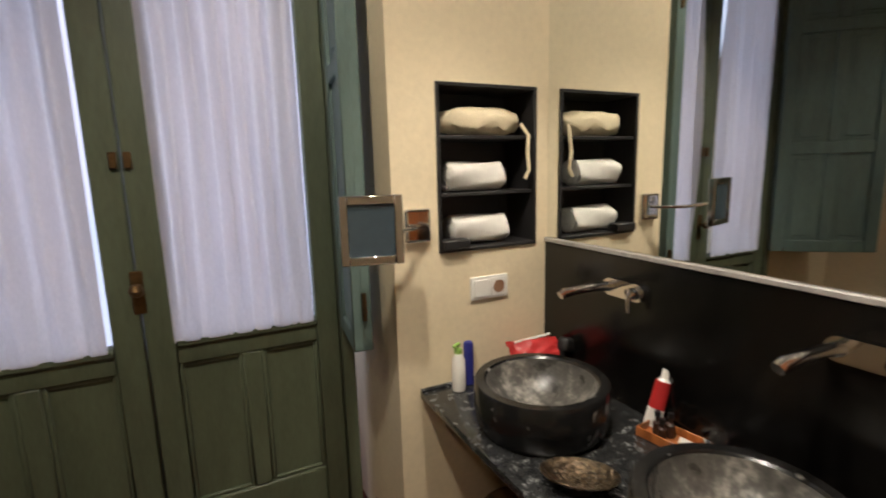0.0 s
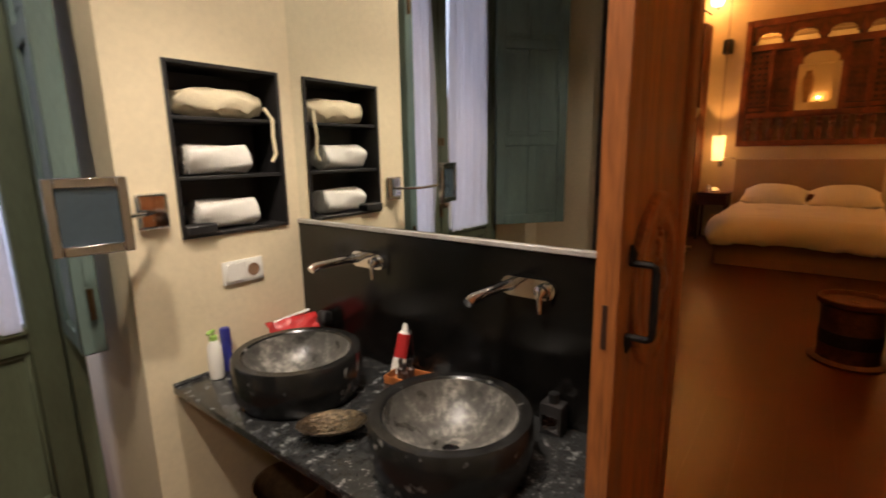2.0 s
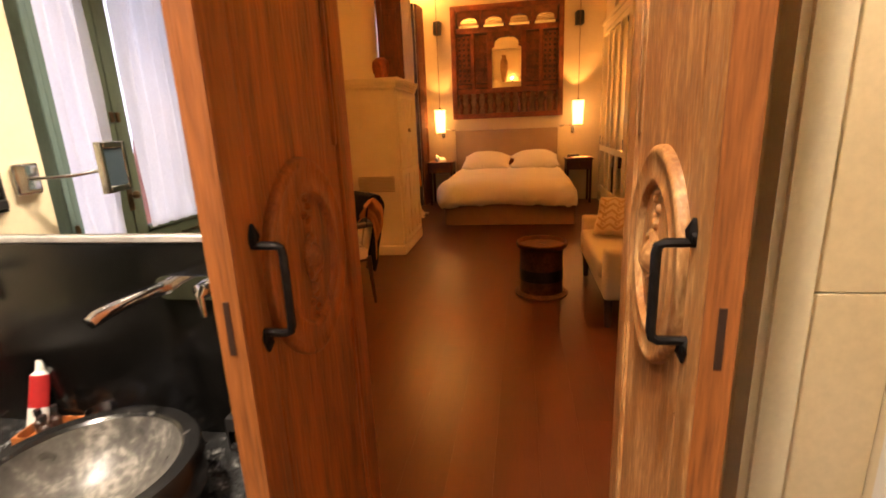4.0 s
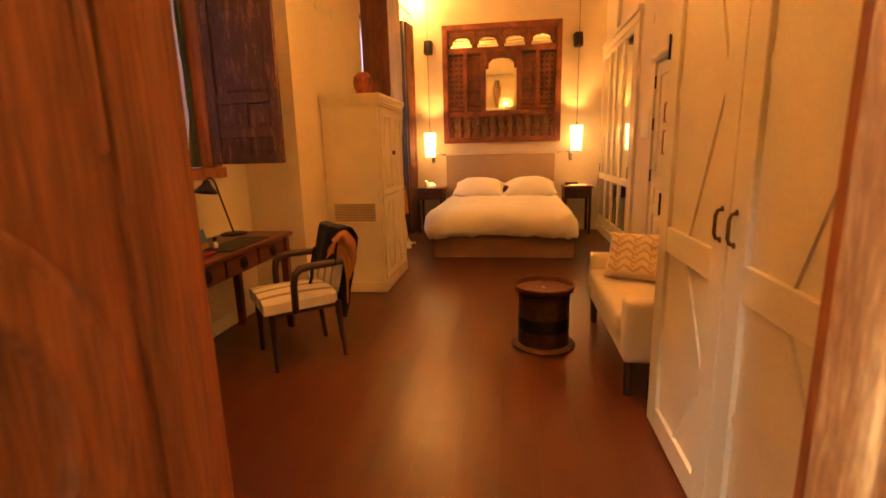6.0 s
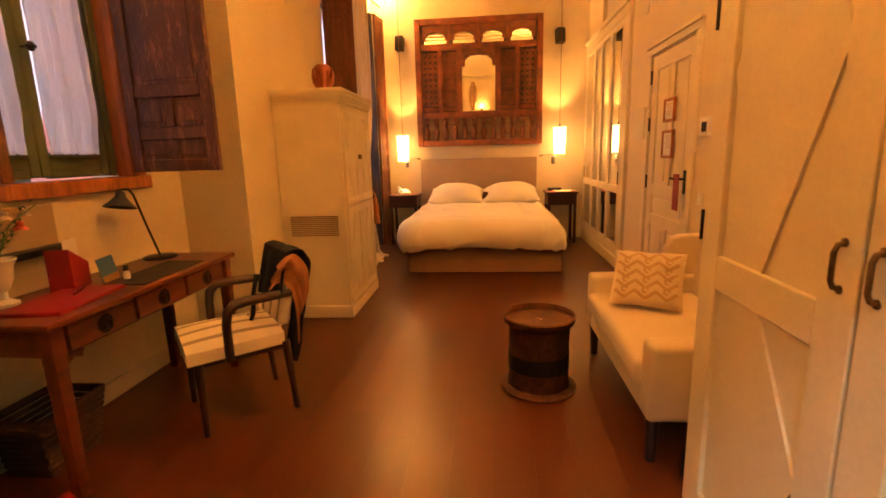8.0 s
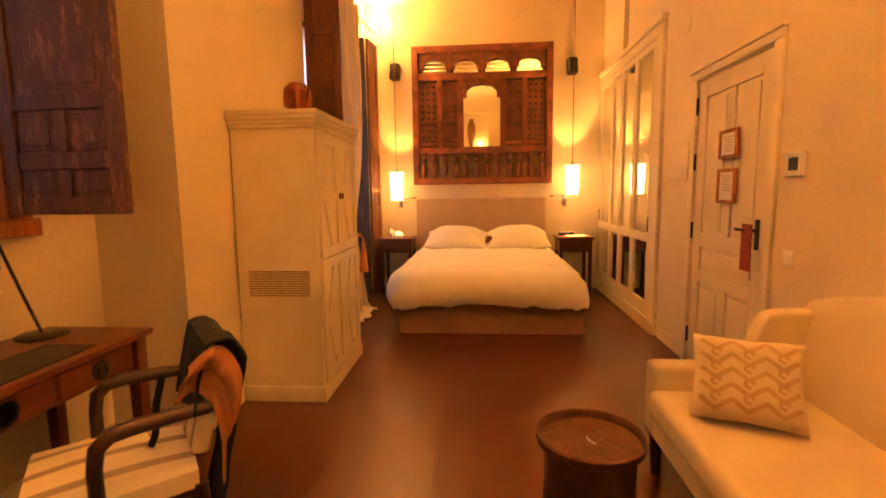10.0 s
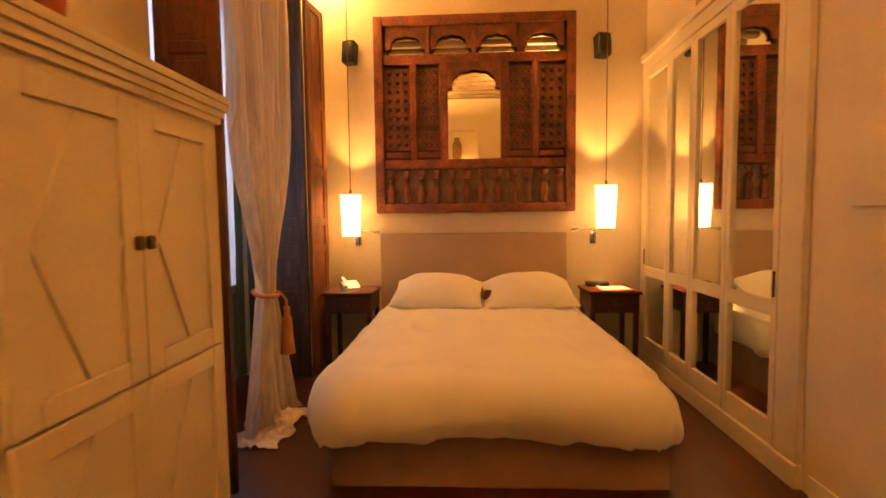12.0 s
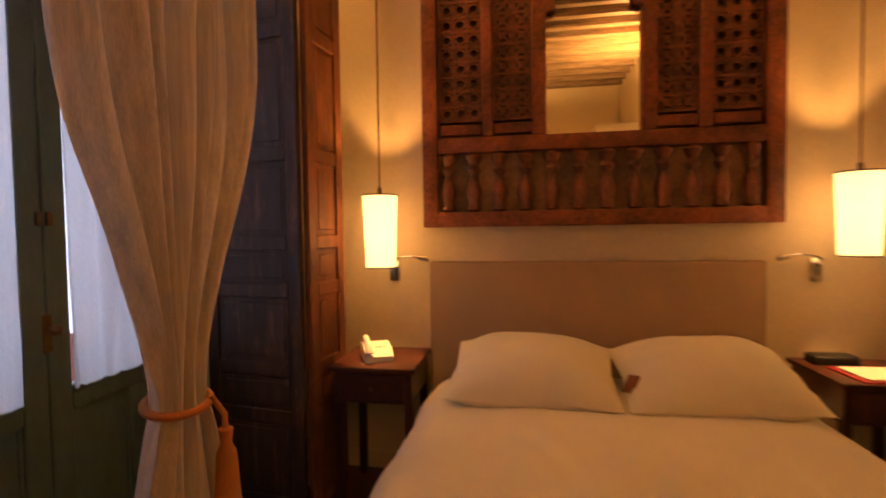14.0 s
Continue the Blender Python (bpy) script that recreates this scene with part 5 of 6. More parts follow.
for x in (-0.215, 0.215):
    part("leg", bm_tube([(x, 0.205, 0.0), (x, 0.205, 0.38)], [0.015, 0.024], 10), M_BLACKW, ch)
    part("leg", bm_tube([(x * 0.95, -0.25, 0.0), (x, -0.215, 0.40)], [0.014, 0.022], 10), M_BLACKW, ch)
    part("armrest", bm_tube([(x * 1.10, 0.065, 0.37), (x * 1.12, 0.065, 0.55), (x * 1.13, 0.055, 0.615), (x * 1.13, 0.02, 0.648), (x * 1.12, -0.04, 0.656), (x * 1.06, -0.16, 0.656), (x * 1.0, -0.265, 0.652)], [0.022, 0.022, 0.024, 0.025, 0.025, 0.024, 0.020], 12), M_BLACKW, ch)
coat = thing("coat", pose(4.475, 1.30, 0, 0, 0, 40), "navy and camel coat thrown over the chair back", "coat")


def coat_sheet(x0, x1, front, back, seed, lift=0.0, slant=0.0, gather=0.0):
    """Cloth thrown over the chair's back: it falls front before it and back behind it; slant drags its front edge."""
    def fn(u, v):
        x = x0 + (x1 - x0) * u
        drop = front * (1 - slant * (1 - u))
        q = v * (drop + back) - drop
        w = 0.014 * noise.noise(Vector((u * 4, v * 4, seed))) + 0.012 * math.sin(u * 11 + seed + v * 2)
        top = 0.838 + lift
        if q < 0:
            return Vector((x + 0.10 * q * math.sin(seed) - gather * q * (u - 0.5), -0.186 + lift * 0.6 + w * min(1, -q * 8), top + q))
        bend = min(q / 0.11, 1)
        fall = max(0, q - 0.07)
        return Vector((x - gather * fall * (u - 0.5), -0.186 - (0.088 + lift) * bend + lift * 0.6 * (1 - bend) + w * bend, top + 0.022 * math.sin(math.pi * bend) - fall))
    return bm_grid(fn, 30, 44, 0.010)


part("navy_side", coat_sheet(-0.19, 0.205, 0.30, 0.34, 1.0, 0.020, 0.25, 0.35), M_NAVY, coat, "navy wool outside", at=LEAN_BACK)


def lining(u, v):
    # the turned-out lining that wraps the near end of the chair's back
    y = -0.13 - 0.175 * u
    fall = (0.13 + 0.27 * u * u) * v
    return Vector((-0.215 - 0.030 * math.sin(math.pi * min(1, v * 2)) - 0.012 * math.sin(u * 9 + v * 3) + 0.02 * noise.noise(Vector((u * 4, v * 4, 6))), y + 0.03 * v * (0.5 - u), 0.862 - 0.35 * (u - 0.45) ** 2 - fall))


part("camel_lining", bm_grid(lining, 24, 26, 0.010), M_CAMEL, coat, "camel wool lining", at=LEAN_BACK)
part("navy_tail", coat_sheet(-0.225, -0.06, 0.02, 0.66, 3.0, 0.030, 0.0, 0.05), M_NAVY, coat, "navy wool outside", at=LEAN_BACK)
part("belt", bm_tube([(-0.06, -0.14, 0.74), (-0.055, -0.115, 0.64), (-0.05, -0.105, 0.53), (-0.045, -0.09, 0.492)], 0.012, 8), M_NAVY, coat, "navy belt end hanging on the seat")
part("buckle", bm_tube([(0.012 * math.cos(k * 0.5236), 0.002, 0.02 * math.sin(k * 0.5236)) for k in range(13)], 0.003, 6), M_CHROME, coat, "small metal buckle", at=pose(0.03, -0.10, 0.515, 20, 0, 30))

# ---- bedroom: sofa, cushions, drum table ----
so = thing("sofa", pose(4.04, -1.52, 0), "oat upholstered small sofa with dark legs", "sofa")
SL = 1.26
part("seat_frame", bm_box(0.02, SL - 0.02, 0.06, 0.78, 0.20, 0.34, 0.02, 2), M_SOFA, so)
part("seat_cushion", bm_box(0.105, SL - 0.105, 0.14, 0.81, 0.32, 0.445, 0.045, 4), M_SOFA, so)
for a in (0.0, SL - 0.115):
    arm = bm_box(a, a + 0.115, 0.06, 0.79, 0.21, 0.555, 0.035, 4)
    part("armrest", arm, M_SOFA, so)


def sofa_back(u, v):
    x = 0.0 + SL * u
    top = 0.835 + 0.12 * math.sin(math.pi * u) ** 0.9
    z = 0.25 + (top - 0.25) * v
    bulge = 0.035 * math.sin(math.pi * v) * math.sin(math.pi * u) ** 0.4
    return Vector((x, 0.19 + bulge - 0.11 * v - 0.02 * (v > 0.97), z))


bkb = bm_grid(sofa_back, 30, 14, 0.0)
geo = bmesh.ops.extrude_face_region(bkb, geom=bkb.faces[:])
bmesh.ops.translate(bkb, vec=(0, -0.10, -0.008), verts=[g for g in geo["geom"] if isinstance(g, bmesh.types.BMVert)])
bmesh.ops.recalc_face_normals(bkb, faces=bkb.faces[:])
part("backrest", bkb, M_SOFA, so)
for a in (0.0, SL - 0.09):
    wg = bm_prism([(0.06, 0.52), (0.42, 0.52), (0.385, 0.575), (0.345, 0.64), (0.315, 0.73), (0.285, 0.785), (0.235, 0.80), (0.06, 0.805)], 0.09)
    bmesh.ops.bevel(wg, geom=wg.edges[:], offset=0.016, segments=3, profile=0.6, affect="EDGES")
    bmesh.ops.transform(wg, matrix=pose(a + 0.09, 0, 0, 0, 0, 90), verts=wg.verts)
    part("wing", wg, M_SOFA, so)
sl = part("leg", bm_cyl(0.022, 0.032, 0, 0.21, 12), M_BLACKW, so, at=pose(0.06, 0.745, 0))
for x, y in ((SL - 0.06, 0.745), (0.06, 0.10), (SL - 0.06, 0.10)):
    twin("leg", sl, so, pose(x, y, 0))


def ikat_cushion(m, label):
    c = thing("cushion", m, label, "cushion", "sofa cushions")
    part("cover", bm_pillow(0.42, 0.36, 0.15, 18, 3.0, seed=9), M_SOFA, c)

    def on_face(u, v):
        k = max(0.0, (1 - abs(u) ** 3.0) * (1 - abs(v) ** 3.0)) ** 0.45
        z = 0.075 * k + 0.012 * noise.noise(Vector((u * 3 + 9, v * 3, 1)))
        return Vector((u * 0.21 * (1 - 0.06 * abs(u) ** 3 * (1 - abs(v))), v * 0.18 * (1 - 0.06 * abs(v) ** 3 * (1 - abs(u))), z + 0.005))

    def ribbon(bm, pts, half):
        rows = []
        for i, p in enumerate(pts):
            q0, q1 = pts[max(0, i - 1)], pts[min(len(pts) - 1, i + 1)]
            d = Vector((q1[0] - q0[0], q1[1] - q0[1])).normalized()
            rows.append([bm.verts.new(on_face(p[0] - s * d.y * half, p[1] + s * d.x * half)) for s in (-1, 1)])
        for a, b in zip(rows, rows[1:]):
            bm.faces.new((a[0], b[0], b[1], a[1]))
    zz = bmesh.new()
    for r in range(5):
        v0 = -0.68 + 0.34 * r
        pts = []
        for i in range(49):
            u = -0.86 + 1.72 * i / 48
            tri = abs((i / 8) % 2 - 1)
            pts.append((u, max(-0.88, min(0.88, v0 + 0.24 * (tri - 0.5)))))
        ribbon(zz, pts, 0.050)
        for k in range(3):
            cu, cv = -0.57 + 0.573 * k, v0 + 0.15
            if abs(cv) < 0.75:
                ribbon(zz, [(cu + 0.075 * math.cos(t * 0.65), cv + 0.085 * math.sin(t * 0.65)) for t in range(9)], 0.034)
    part("pattern", zz, M_TAN, c, "tan woven zigzag pattern")
    return c


def leaning(at, edge, up, sx=1.0, sy=1.0):
    """A pose from where a cushion's middle is, along which way its lower edge runs, and its upward slope."""
    x, y = Vector(edge).normalized(), Vector(up).normalized()
    z = x.cross(y)
    m = Matrix((x, y, z)).transposed().to_4x4()
    return Matrix.Translation(at) @ m @ Matrix.Diagonal((sx, sy, 1, 1))


ikat_cushion(leaning((4.90, -0.985, 0.605), (-0.39, -0.92, 0), (0.506, -0.2145, 0.835), 0.92, 0.95), "cream cushion with a tan zigzag pattern on the sofa")
ikat_cushion(pose(4.22, -1.22, 0.63) @ pose(0, 0, 0, 0, 0, -25) @ pose(0, 0, 0, 72, 0, 180), "cream cushion with a tan zigzag pattern on the sofa")

dr = thing("drum_table", pose(4.78, -0.36, 0), "rusty brown metal drum used as side table", "side table")
part("foot", bm_lathe([(0, 0), (0.215, 0), (0.218, 0.012), (0.205, 0.022), (0.180, 0.03)], 40), M_COPPER, dr)
part("body", bm_lathe([(0.176, 0.02), (0.172, 0.05), (0.170, 0.15), (0.171, 0.155), (0.171, 0.22), (0.170, 0.225), (0.172, 0.37), (0.182, 0.395)], 40), M_COPPER, dr)
part("band", bm_lathe([(0.170, 0.125), (0.174, 0.127), (0.174, 0.218), (0.170, 0.22)], 40), M_IRON, dr, "dark iron band")
part("tray_top", bm_lathe([(0.178, 0.385), (0.200, 0.40), (0.207, 0.432), (0.200, 0.438), (0.192, 0.428), (0.186, 0.408), (0.10, 0.404), (0.0, 0.402)], 40), M_COPPER, dr, "sunken metal tray top")
an = thing("brass_ornament", pose(4.77, -0.36, 0.403, 0, 0, 30), "small pale metal trinket on the drum table", "ornament")
part("pieces", bm_tube([(-0.03, 0.0, 0.006), (0.0, 0.012, 0.012), (0.035, -0.01, 0.006)], 0.006, 8), M_CHROME, an)

# ---- bedroom: tripod floor lamp ----
tp = thing("floor_lamp", pose(2.62, 1.01, 0), "wooden tripod floor lamp with a lit cream drum shade", "floor lamp")
part("shade", bm_grid(lambda u, v: Vector(((0.248 - 0.03 * v) * math.cos(2 * math.pi * u), (0.248 - 0.03 * v) * math.sin(2 * math.pi * u), 1.50 + 0.40 * v)), 40, 4, 0.003), M_SHADEB, tp, "lit cream linen drum shade")
rim = bmesh.new()
bm_tube([(0.249 * math.cos(2 * math.pi * i / 40), 0.249 * math.sin(2 * math.pi * i / 40), 1.50) for i in range(41)], 0.005, 6, bm=rim)
part("rim", rim, M_BLACK, tp, "black rim band")
part("diffuser", bm_cyl(0.238, 0.238, 1.515, 1.522, 36), M_DIFFUSER, tp, "lit white diffuser")
for a in (26, 140, 230):
    ca, sa = math.cos(radians(a)), math.sin(radians(a))
    part("leg", bm_tube([(0.03 * ca, 0.03 * sa, 1.36), (0.46 * ca, 0.46 * sa, 0.0)], [0.020, 0.024], 10), M_REDWOOD, tp)
part("hub", bm_cyl(0.05, 0.05, 1.30, 1.42, 20, bevel=0.006), M_IRON, tp)
part("stem", bm_cyl(0.012, 0.012, 1.42, 1.52, 12), M_IRON, tp)

# ---- tall jar in the lit niche over the doorway ----
ur = thing("clay_jar", pose(1.975, 0.34, 2.60), "tall brown clay jar standing in a lit wall niche", "jar")
part("jar", bm_lathe([(0, 0), (0.055, 0), (0.060, 0.02), (0.085, 0.16), (0.118, 0.36), (0.128, 0.50), (0.118, 0.62), (0.085, 0.71), (0.060, 0.745), (0.066, 0.79), (0.078, 0.81), (0.066, 0.80), (0.050, 0.74), (0, 0.70)], 36), M_URN, ur)
nl = thing("niche_light", pose(1.97, 0.08, 2.60), "small round uplight on the niche floor", "spotlight")
part("housing", bm_lathe([(0, 0), (0.035, 0), (0.038, 0.02), (0.036, 0.035), (0.030, 0.030), (0, 0.022)], 20), M_IRON, nl)

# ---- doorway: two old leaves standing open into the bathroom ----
# Black strips put the deep shade of the gap behind the leaf into colour.
structure("leaf_gap_shade", boxes((1.945, 1.958, -0.578, -0.472, 0, 2.438), (1.802, 1.944, -0.5785, -0.570, 0, 2.438)), M_BLACK, "black strips for the deep shade in the gap behind the open leaf", "door frame")


def old_leaf(m, label, wood, edge):
    """An open leaf: local x from its free edge to the hinges, its face looks along -y, 0.042 thick."""
    d = thing("door_leaf", m, label, "door leaf", "old doorway leaves")
    W, H = 0.47, 2.36
    b = bmesh.new()
    bm_box(0.06, W - 0.06, 0.008, 0.034, 0.15, H - 0.1, bm=b)
    for x0, x1 in ((0.0, 0.065), (W - 0.065, W)):
        bm_box(x0 + 0.0005, x1, 0.0, 0.042, 0.008, H, 0.004, 2, bm=b)
    for z0, z1 in ((0.008, 0.16), (H - 0.12, H)):
        bm_box(0.065, W - 0.065, 0.001, 0.041, z0, z1, 0.004, 1, bm=b)
    for x0 in (0.066, W - 0.080):
        for z0, z1 in ((0.162, 0.968), (1.352, H - 0.122)):
            bm_box(x0, x0 + 0.014, 0.002, 0.012, z0, z1, 0.004, 1, bm=b)
    part("panel", b, wood, d)
    part("edge", bm_box(-0.004, 0.0, 0.001, 0.041, 0.010, H - 0.002), edge, d, "reddish bare wood edge")
    xc, zc, n = 0.222, 1.16, 64
    ov = bmesh.new()
    prof = ((1.00, 0.0), (0.99, 0.012), (0.965, 0.019), (0.93, 0.020), (0.90, 0.014), (0.72, 0.013), (0.70, 0.018), (0.66, 0.017), (0.635, 0.008), (0.615, -0.006), (0.58, -0.007), (0.52, -0.003), (0.30, -0.001), (0.0, 0.001))

    def ear(a):
        # the rim swells a little over the crown and the foot
        return 1 + 0.05 * abs(math.sin(a)) ** 6
    rings = []
    for s, h in prof:
        k = 1 if s > 0.8 else 0
        h *= 0.45
        rings.append([ov.verts.new((xc + 0.150 * s * math.cos(2 * math.pi * i / n), -h, zc + 0.172 * s * (ear(2 * math.pi * i / n) if k else 1.08) * math.sin(2 * math.pi * i / n))) for i in range(n)])
    for a, c in zip(rings, rings[1:]):
        for i in range(n):
            ov.faces.new((a[i], a[(i + 1) % n], c[(i + 1) % n], c[i]))
    back = [ov.verts.new((v.co.x, 0.012, v.co.z)) for v in rings[0]]
    for i in range(n):
        ov.faces.new((back[i], back[(i + 1) % n], rings[0][(i + 1) % n], rings[0][i]))
    bmesh.ops.recalc_face_normals(ov, faces=ov.faces[:])
    med = part("medallion", ov, wood, d, "carved oval medallion")
    ros = bm_lathe([(0.034, 0), (0.036, 0.006), (0.029, 0.012), (0.024, 0.010), (0.017, 0.019), (0.008, 0.024), (0, 0.025)], 20)
    for k in range(8):
        join(ros, bm_lathe([(0.0, 0.0), (0.008, 0.001), (0.006, 0.006), (0, 0.008)], 8), pose(0.031 * math.cos(k * 0.785), 0.031 * math.sin(k * 0.785), 0.005))
    part("rosette", ros, wood, med, at=pose(xc, 0.001, zc, 90, 0, 0) @ Matrix.Diagonal((0.8, 1.25, 1, 1)))
    for sg in (1, -1):
        leafy = bmesh.new()
        for k in range(5):
            join(leafy, bm_lathe([(0.0, -0.003), (0.013 - 0.0018 * k, 0.0), (0.009 - 0.0014 * k, 0.006), (0, 0.008)], 10), pose(0.010 * math.sin(k * 2.4), sg * (0.056 + 0.0125 * k), 0.0) @ Matrix.Diagonal((0.85, 1.0, 1, 1)))
        part("carving", leafy, wood, med, "worn carved leaf spray", at=pose(xc, 0.001, zc, 90, 0, 0))
    hx = 0.045
    hd = bm_tube([(hx, 0.0, 1.228), (hx, -0.036, 1.228), (hx + 0.001, -0.043, 1.224), (hx + 0.001, -0.045, 1.214), (hx + 0.001, -0.045, 1.106), (hx + 0.001, -0.043, 1.098), (hx, -0.036, 1.094), (hx, 0.0, 1.094)], 0.0065, 8)
    for z, q in ((1.236, 1), (1.086, -1)):
        join(hd, bm_lathe([(0, 0), (0.012, 0.002), (0.010, 0.006), (0, 0.008)], 10), pose(hx, 0, z, 90, 0, 0))
        bm_tube([(hx, -0.003, z - q * 0.008), (hx, -0.004, z + q * 0.008), (hx, -0.003, z + q * 0.024)], [0.007, 0.009, 0.002], 6, bm=hd)
    part("handle", hd, M_IRON, d, "forged black iron handle")
    lk = bm_box(-0.0055, -0.004, 0.017, 0.026, 1.08, 1.16)
    part("lock_plate", lk, M_BLACKW, d, "worn lock slot")
    return d


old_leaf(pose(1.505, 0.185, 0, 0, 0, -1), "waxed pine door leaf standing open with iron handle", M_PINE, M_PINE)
# This leaf's pale colour is partly wear, partly the light falling on it.
mirrored = old_leaf(pose(1.515, -0.411, 0, 0, 0, 0), "worn pine door leaf, coloured paler for the light on it, standing open with iron handle", M_PINEW, M_PINE)
mirrored.scale = (1, -1, 1)
structure("door_lining", boxes((1.98, 2.07, 0.228, 0.2445, 0, 2.398), (1.98, 2.07, -0.4695, -0.455, 0, 2.398)), M_PINE, "waxed pine door lining", "door frame")
structure("door_jamb", boxes((1.745, 1.798, -0.66, -0.586, 0, 2.45), (1.735, 1.798, -0.608, -0.600, 0, 2.45)), M_CREAM, "pale painted door jamb", "door frame")
tw = structure("wall_tiles", boxes((1.776, 1.797, -0.80, -0.662, 0, 2.88)), M_CREAM, "cream stone tiled wall by the doorway", "tiles")
tile_mesh = None
for j in range(5):
    if tile_mesh is None:
        tb = mesh_object("tile", bm_box(-0.006, 0.0, -0.807, -0.664, 0.0, 0.597, 0.0015, 1), M_TILE)
        tile_mesh = tb.data
    else:
        tb = new("tile", tile_mesh)
    tb.parent = tw
    tb.matrix_basis = pose(1.776, 0, -0.11 + j * 0.60)
po = thing("wall_poster", pose(1.55, -0.81, 0.30), "white printed poster with a red curved line", "poster")
part("sheet", bm_box(-0.20, 0.20, 0.0, 0.004, 0, 0.61, 0.001, 1), M_PAPER, po)
ln2 = bmesh.new()
for i in range(14):
    a0, a1 = math.pi * (0.04 + 0.055 * i), math.pi * (0.04 + 0.055 * (i + 1))
    q = [ln2.verts.new((0.165 * math.cos(a) * k, 0.0046, 0.34 + 0.21 * math.sin(a) * k)) for a, k in ((a0, 1.0), (a1, 1.0), (a1, 0.93), (a0, 0.93))]
    ln2.faces.new(q)
part("print", ln2, M_RED, po, "red printed curve")
part("dot", bm_lathe([(0.016, 0), (0.014, 0.002), (0, 0.002)], 16), M_RED, po, at=pose(0.12, 0.004, 0.50, -90, 0, 0))

# ---- bathroom ----
bd = thing("door_2", pose(-0.948, 0.0, 0), "closed green panelled door in a dark wooden frame", "door")
bd["kind"] = "structure"
b = bmesh.new()
for y0, y1 in ((0.36, 0.45), (1.28, 1.36)):
    bm_box(0.0, 0.05, y0, y1, 0, 2.86, 0.005, 1, bm=b)
bm_box(0.0, 0.05, 0.45, 1.28, 2.78, 2.86, 0.005, 1, bm=b)
part("frame", b, M_BLACKW, bd, "dark stained door frame")
b = leaf_panels(bmesh.new(), 0.455, 1.275, 0.01, 2.775, -0.02, 0.035, 0.11, (0.75, 1.4))
part("door_leaf", b, M_GREEN, bd, at=pose(0, 0, 0, 0, 0, 90) @ pose(0, -0.02, 0))
ct = thing("vanity_counter", pose(1.315, 0.235, 0.665), "black granite vanity counter fixed to the wall", "counter")
part("slab", bm_box(0.0, 0.537, 0.0, 1.289, 0, 0.025, 0.003, 2), M_GRANITE, ct)
part("upstand", bm_box(0.0, 0.537, 1.280, 1.2905, 0.025, 0.034, 0.002, 1), M_GRANITE, ct)
sbk = thing("splashback", pose(1.840, 0.235, 0.69), "black slate splashback behind the basins", "splashback")
part("slab", bm_box(0, 0.0155, 0, 1.290, 0.0005, 0.472, 0.002, 1), M_SLATE, sbk)
part("ledge", bm_box(-0.006, 0.0155, 0, 1.290, 0.472, 0.488, 0.003, 1), M_LEDGE, sbk, "grey stone ledge")
bmr = thing("wall_mirror", pose(1.848, 0.235, 1.18), "large frameless mirror above the basins", "mirror")
part("glass", bm_box(0, 0.0075, 0.002, 1.288, 0, 1.66), M_MIRROR, bmr)


def basin(m, label):
    s = thing("vessel_basin", m, label, "basin", "vessel basins")
    part("bowl", bm_lathe([(0.0, 0.0), (0.178, 0.0), (0.190, 0.02), (0.196, 0.07), (0.195, 0.134), (0.191, 0.140), (0.166, 0.140), (0.160, 0.134)], 56), M_MARBLE, s)
    part("inside", bm_lathe([(0.1605, 0.1345), (0.150, 0.10), (0.115, 0.055), (0.06, 0.032), (0.022, 0.028)], 56), M_MARBLEW, s, "grey worn stone inside")
    part("drain", bm_lathe([(0.024, 0.0285), (0.022, 0.031), (0.010, 0.029), (0, 0.029)], 20), M_CHROME, s, "chrome drain")
    return s


basin(pose(1.545, 1.165, 0.69), "round black marble vessel basin on the granite counter")
basin(pose(1.54, 0.570, 0.69, 0, 0, 70), "round black marble vessel basin on the granite counter")


def wall_tap(m):
    t = thing("wall_tap", m, "chrome wall-mounted basin mixer with long spout", "tap", "basin taps")
    pill = [(0.052 * s + 0.027 * math.sin(a), 0.027 * math.cos(a)) for s, a0 in ((1, 0.0), (-1, math.pi)) for a in [a0 + math.pi * i / 14 for i in range(15)]]
    part("plate", bm_prism(pill, 0.012), M_CHROME, t, at=TURN_Y)
    part("spout", bm_tube([(-0.005, 0.052, 0.0), (-0.05, 0.055, 0.004), (-0.13, 0.060, 0.004), (-0.185, 0.063, 0.0), (-0.198, 0.064, -0.006)], [0.017, 0.014, 0.013, 0.015, 0.013], 14), M_CHROME, t)
    part("lever", bm_tube([(-0.012, -0.048, 0.0), (-0.035, -0.048, 0.0), (-0.040, -0.050, -0.008), (-0.040, -0.052, -0.055)], [0.020, 0.018, 0.008, 0.006], 12), M_CHROME, t)
    return t


wall_tap(pose(1.840, 1.137, 1.062))
wall_tap(pose(1.840, 0.525, 1.062))

nc = thing("wall_niche", pose(1.40, 1.526, 1.160), "black wooden wall niche with two shelves", "niche")
b = bmesh.new()
for r in ((0.0, 0.012, 0.0, 0.552), (0.383, 0.395, 0.0, 0.552), (0.012, 0.383, 0.0, 0.012), (0.012, 0.383, 0.540, 0.552)):
    part("side" if r[0] in (0.0, 0.383) else "board", bm_box(r[0], r[1], -0.008, 0.172, r[2], r[3], 0.002, 1), M_PLASTIC, nc)
part("back", bm_box(0.012, 0.383, 0.165, 0.172, 0.012, 0.54), M_PLASTIC, nc)
for z in (0.186, 0.375):
    part("shelf", bm_box(0.012, 0.383, 0.004, 0.165, z, z + 0.012, 0.002, 1), M_PLASTIC, nc)
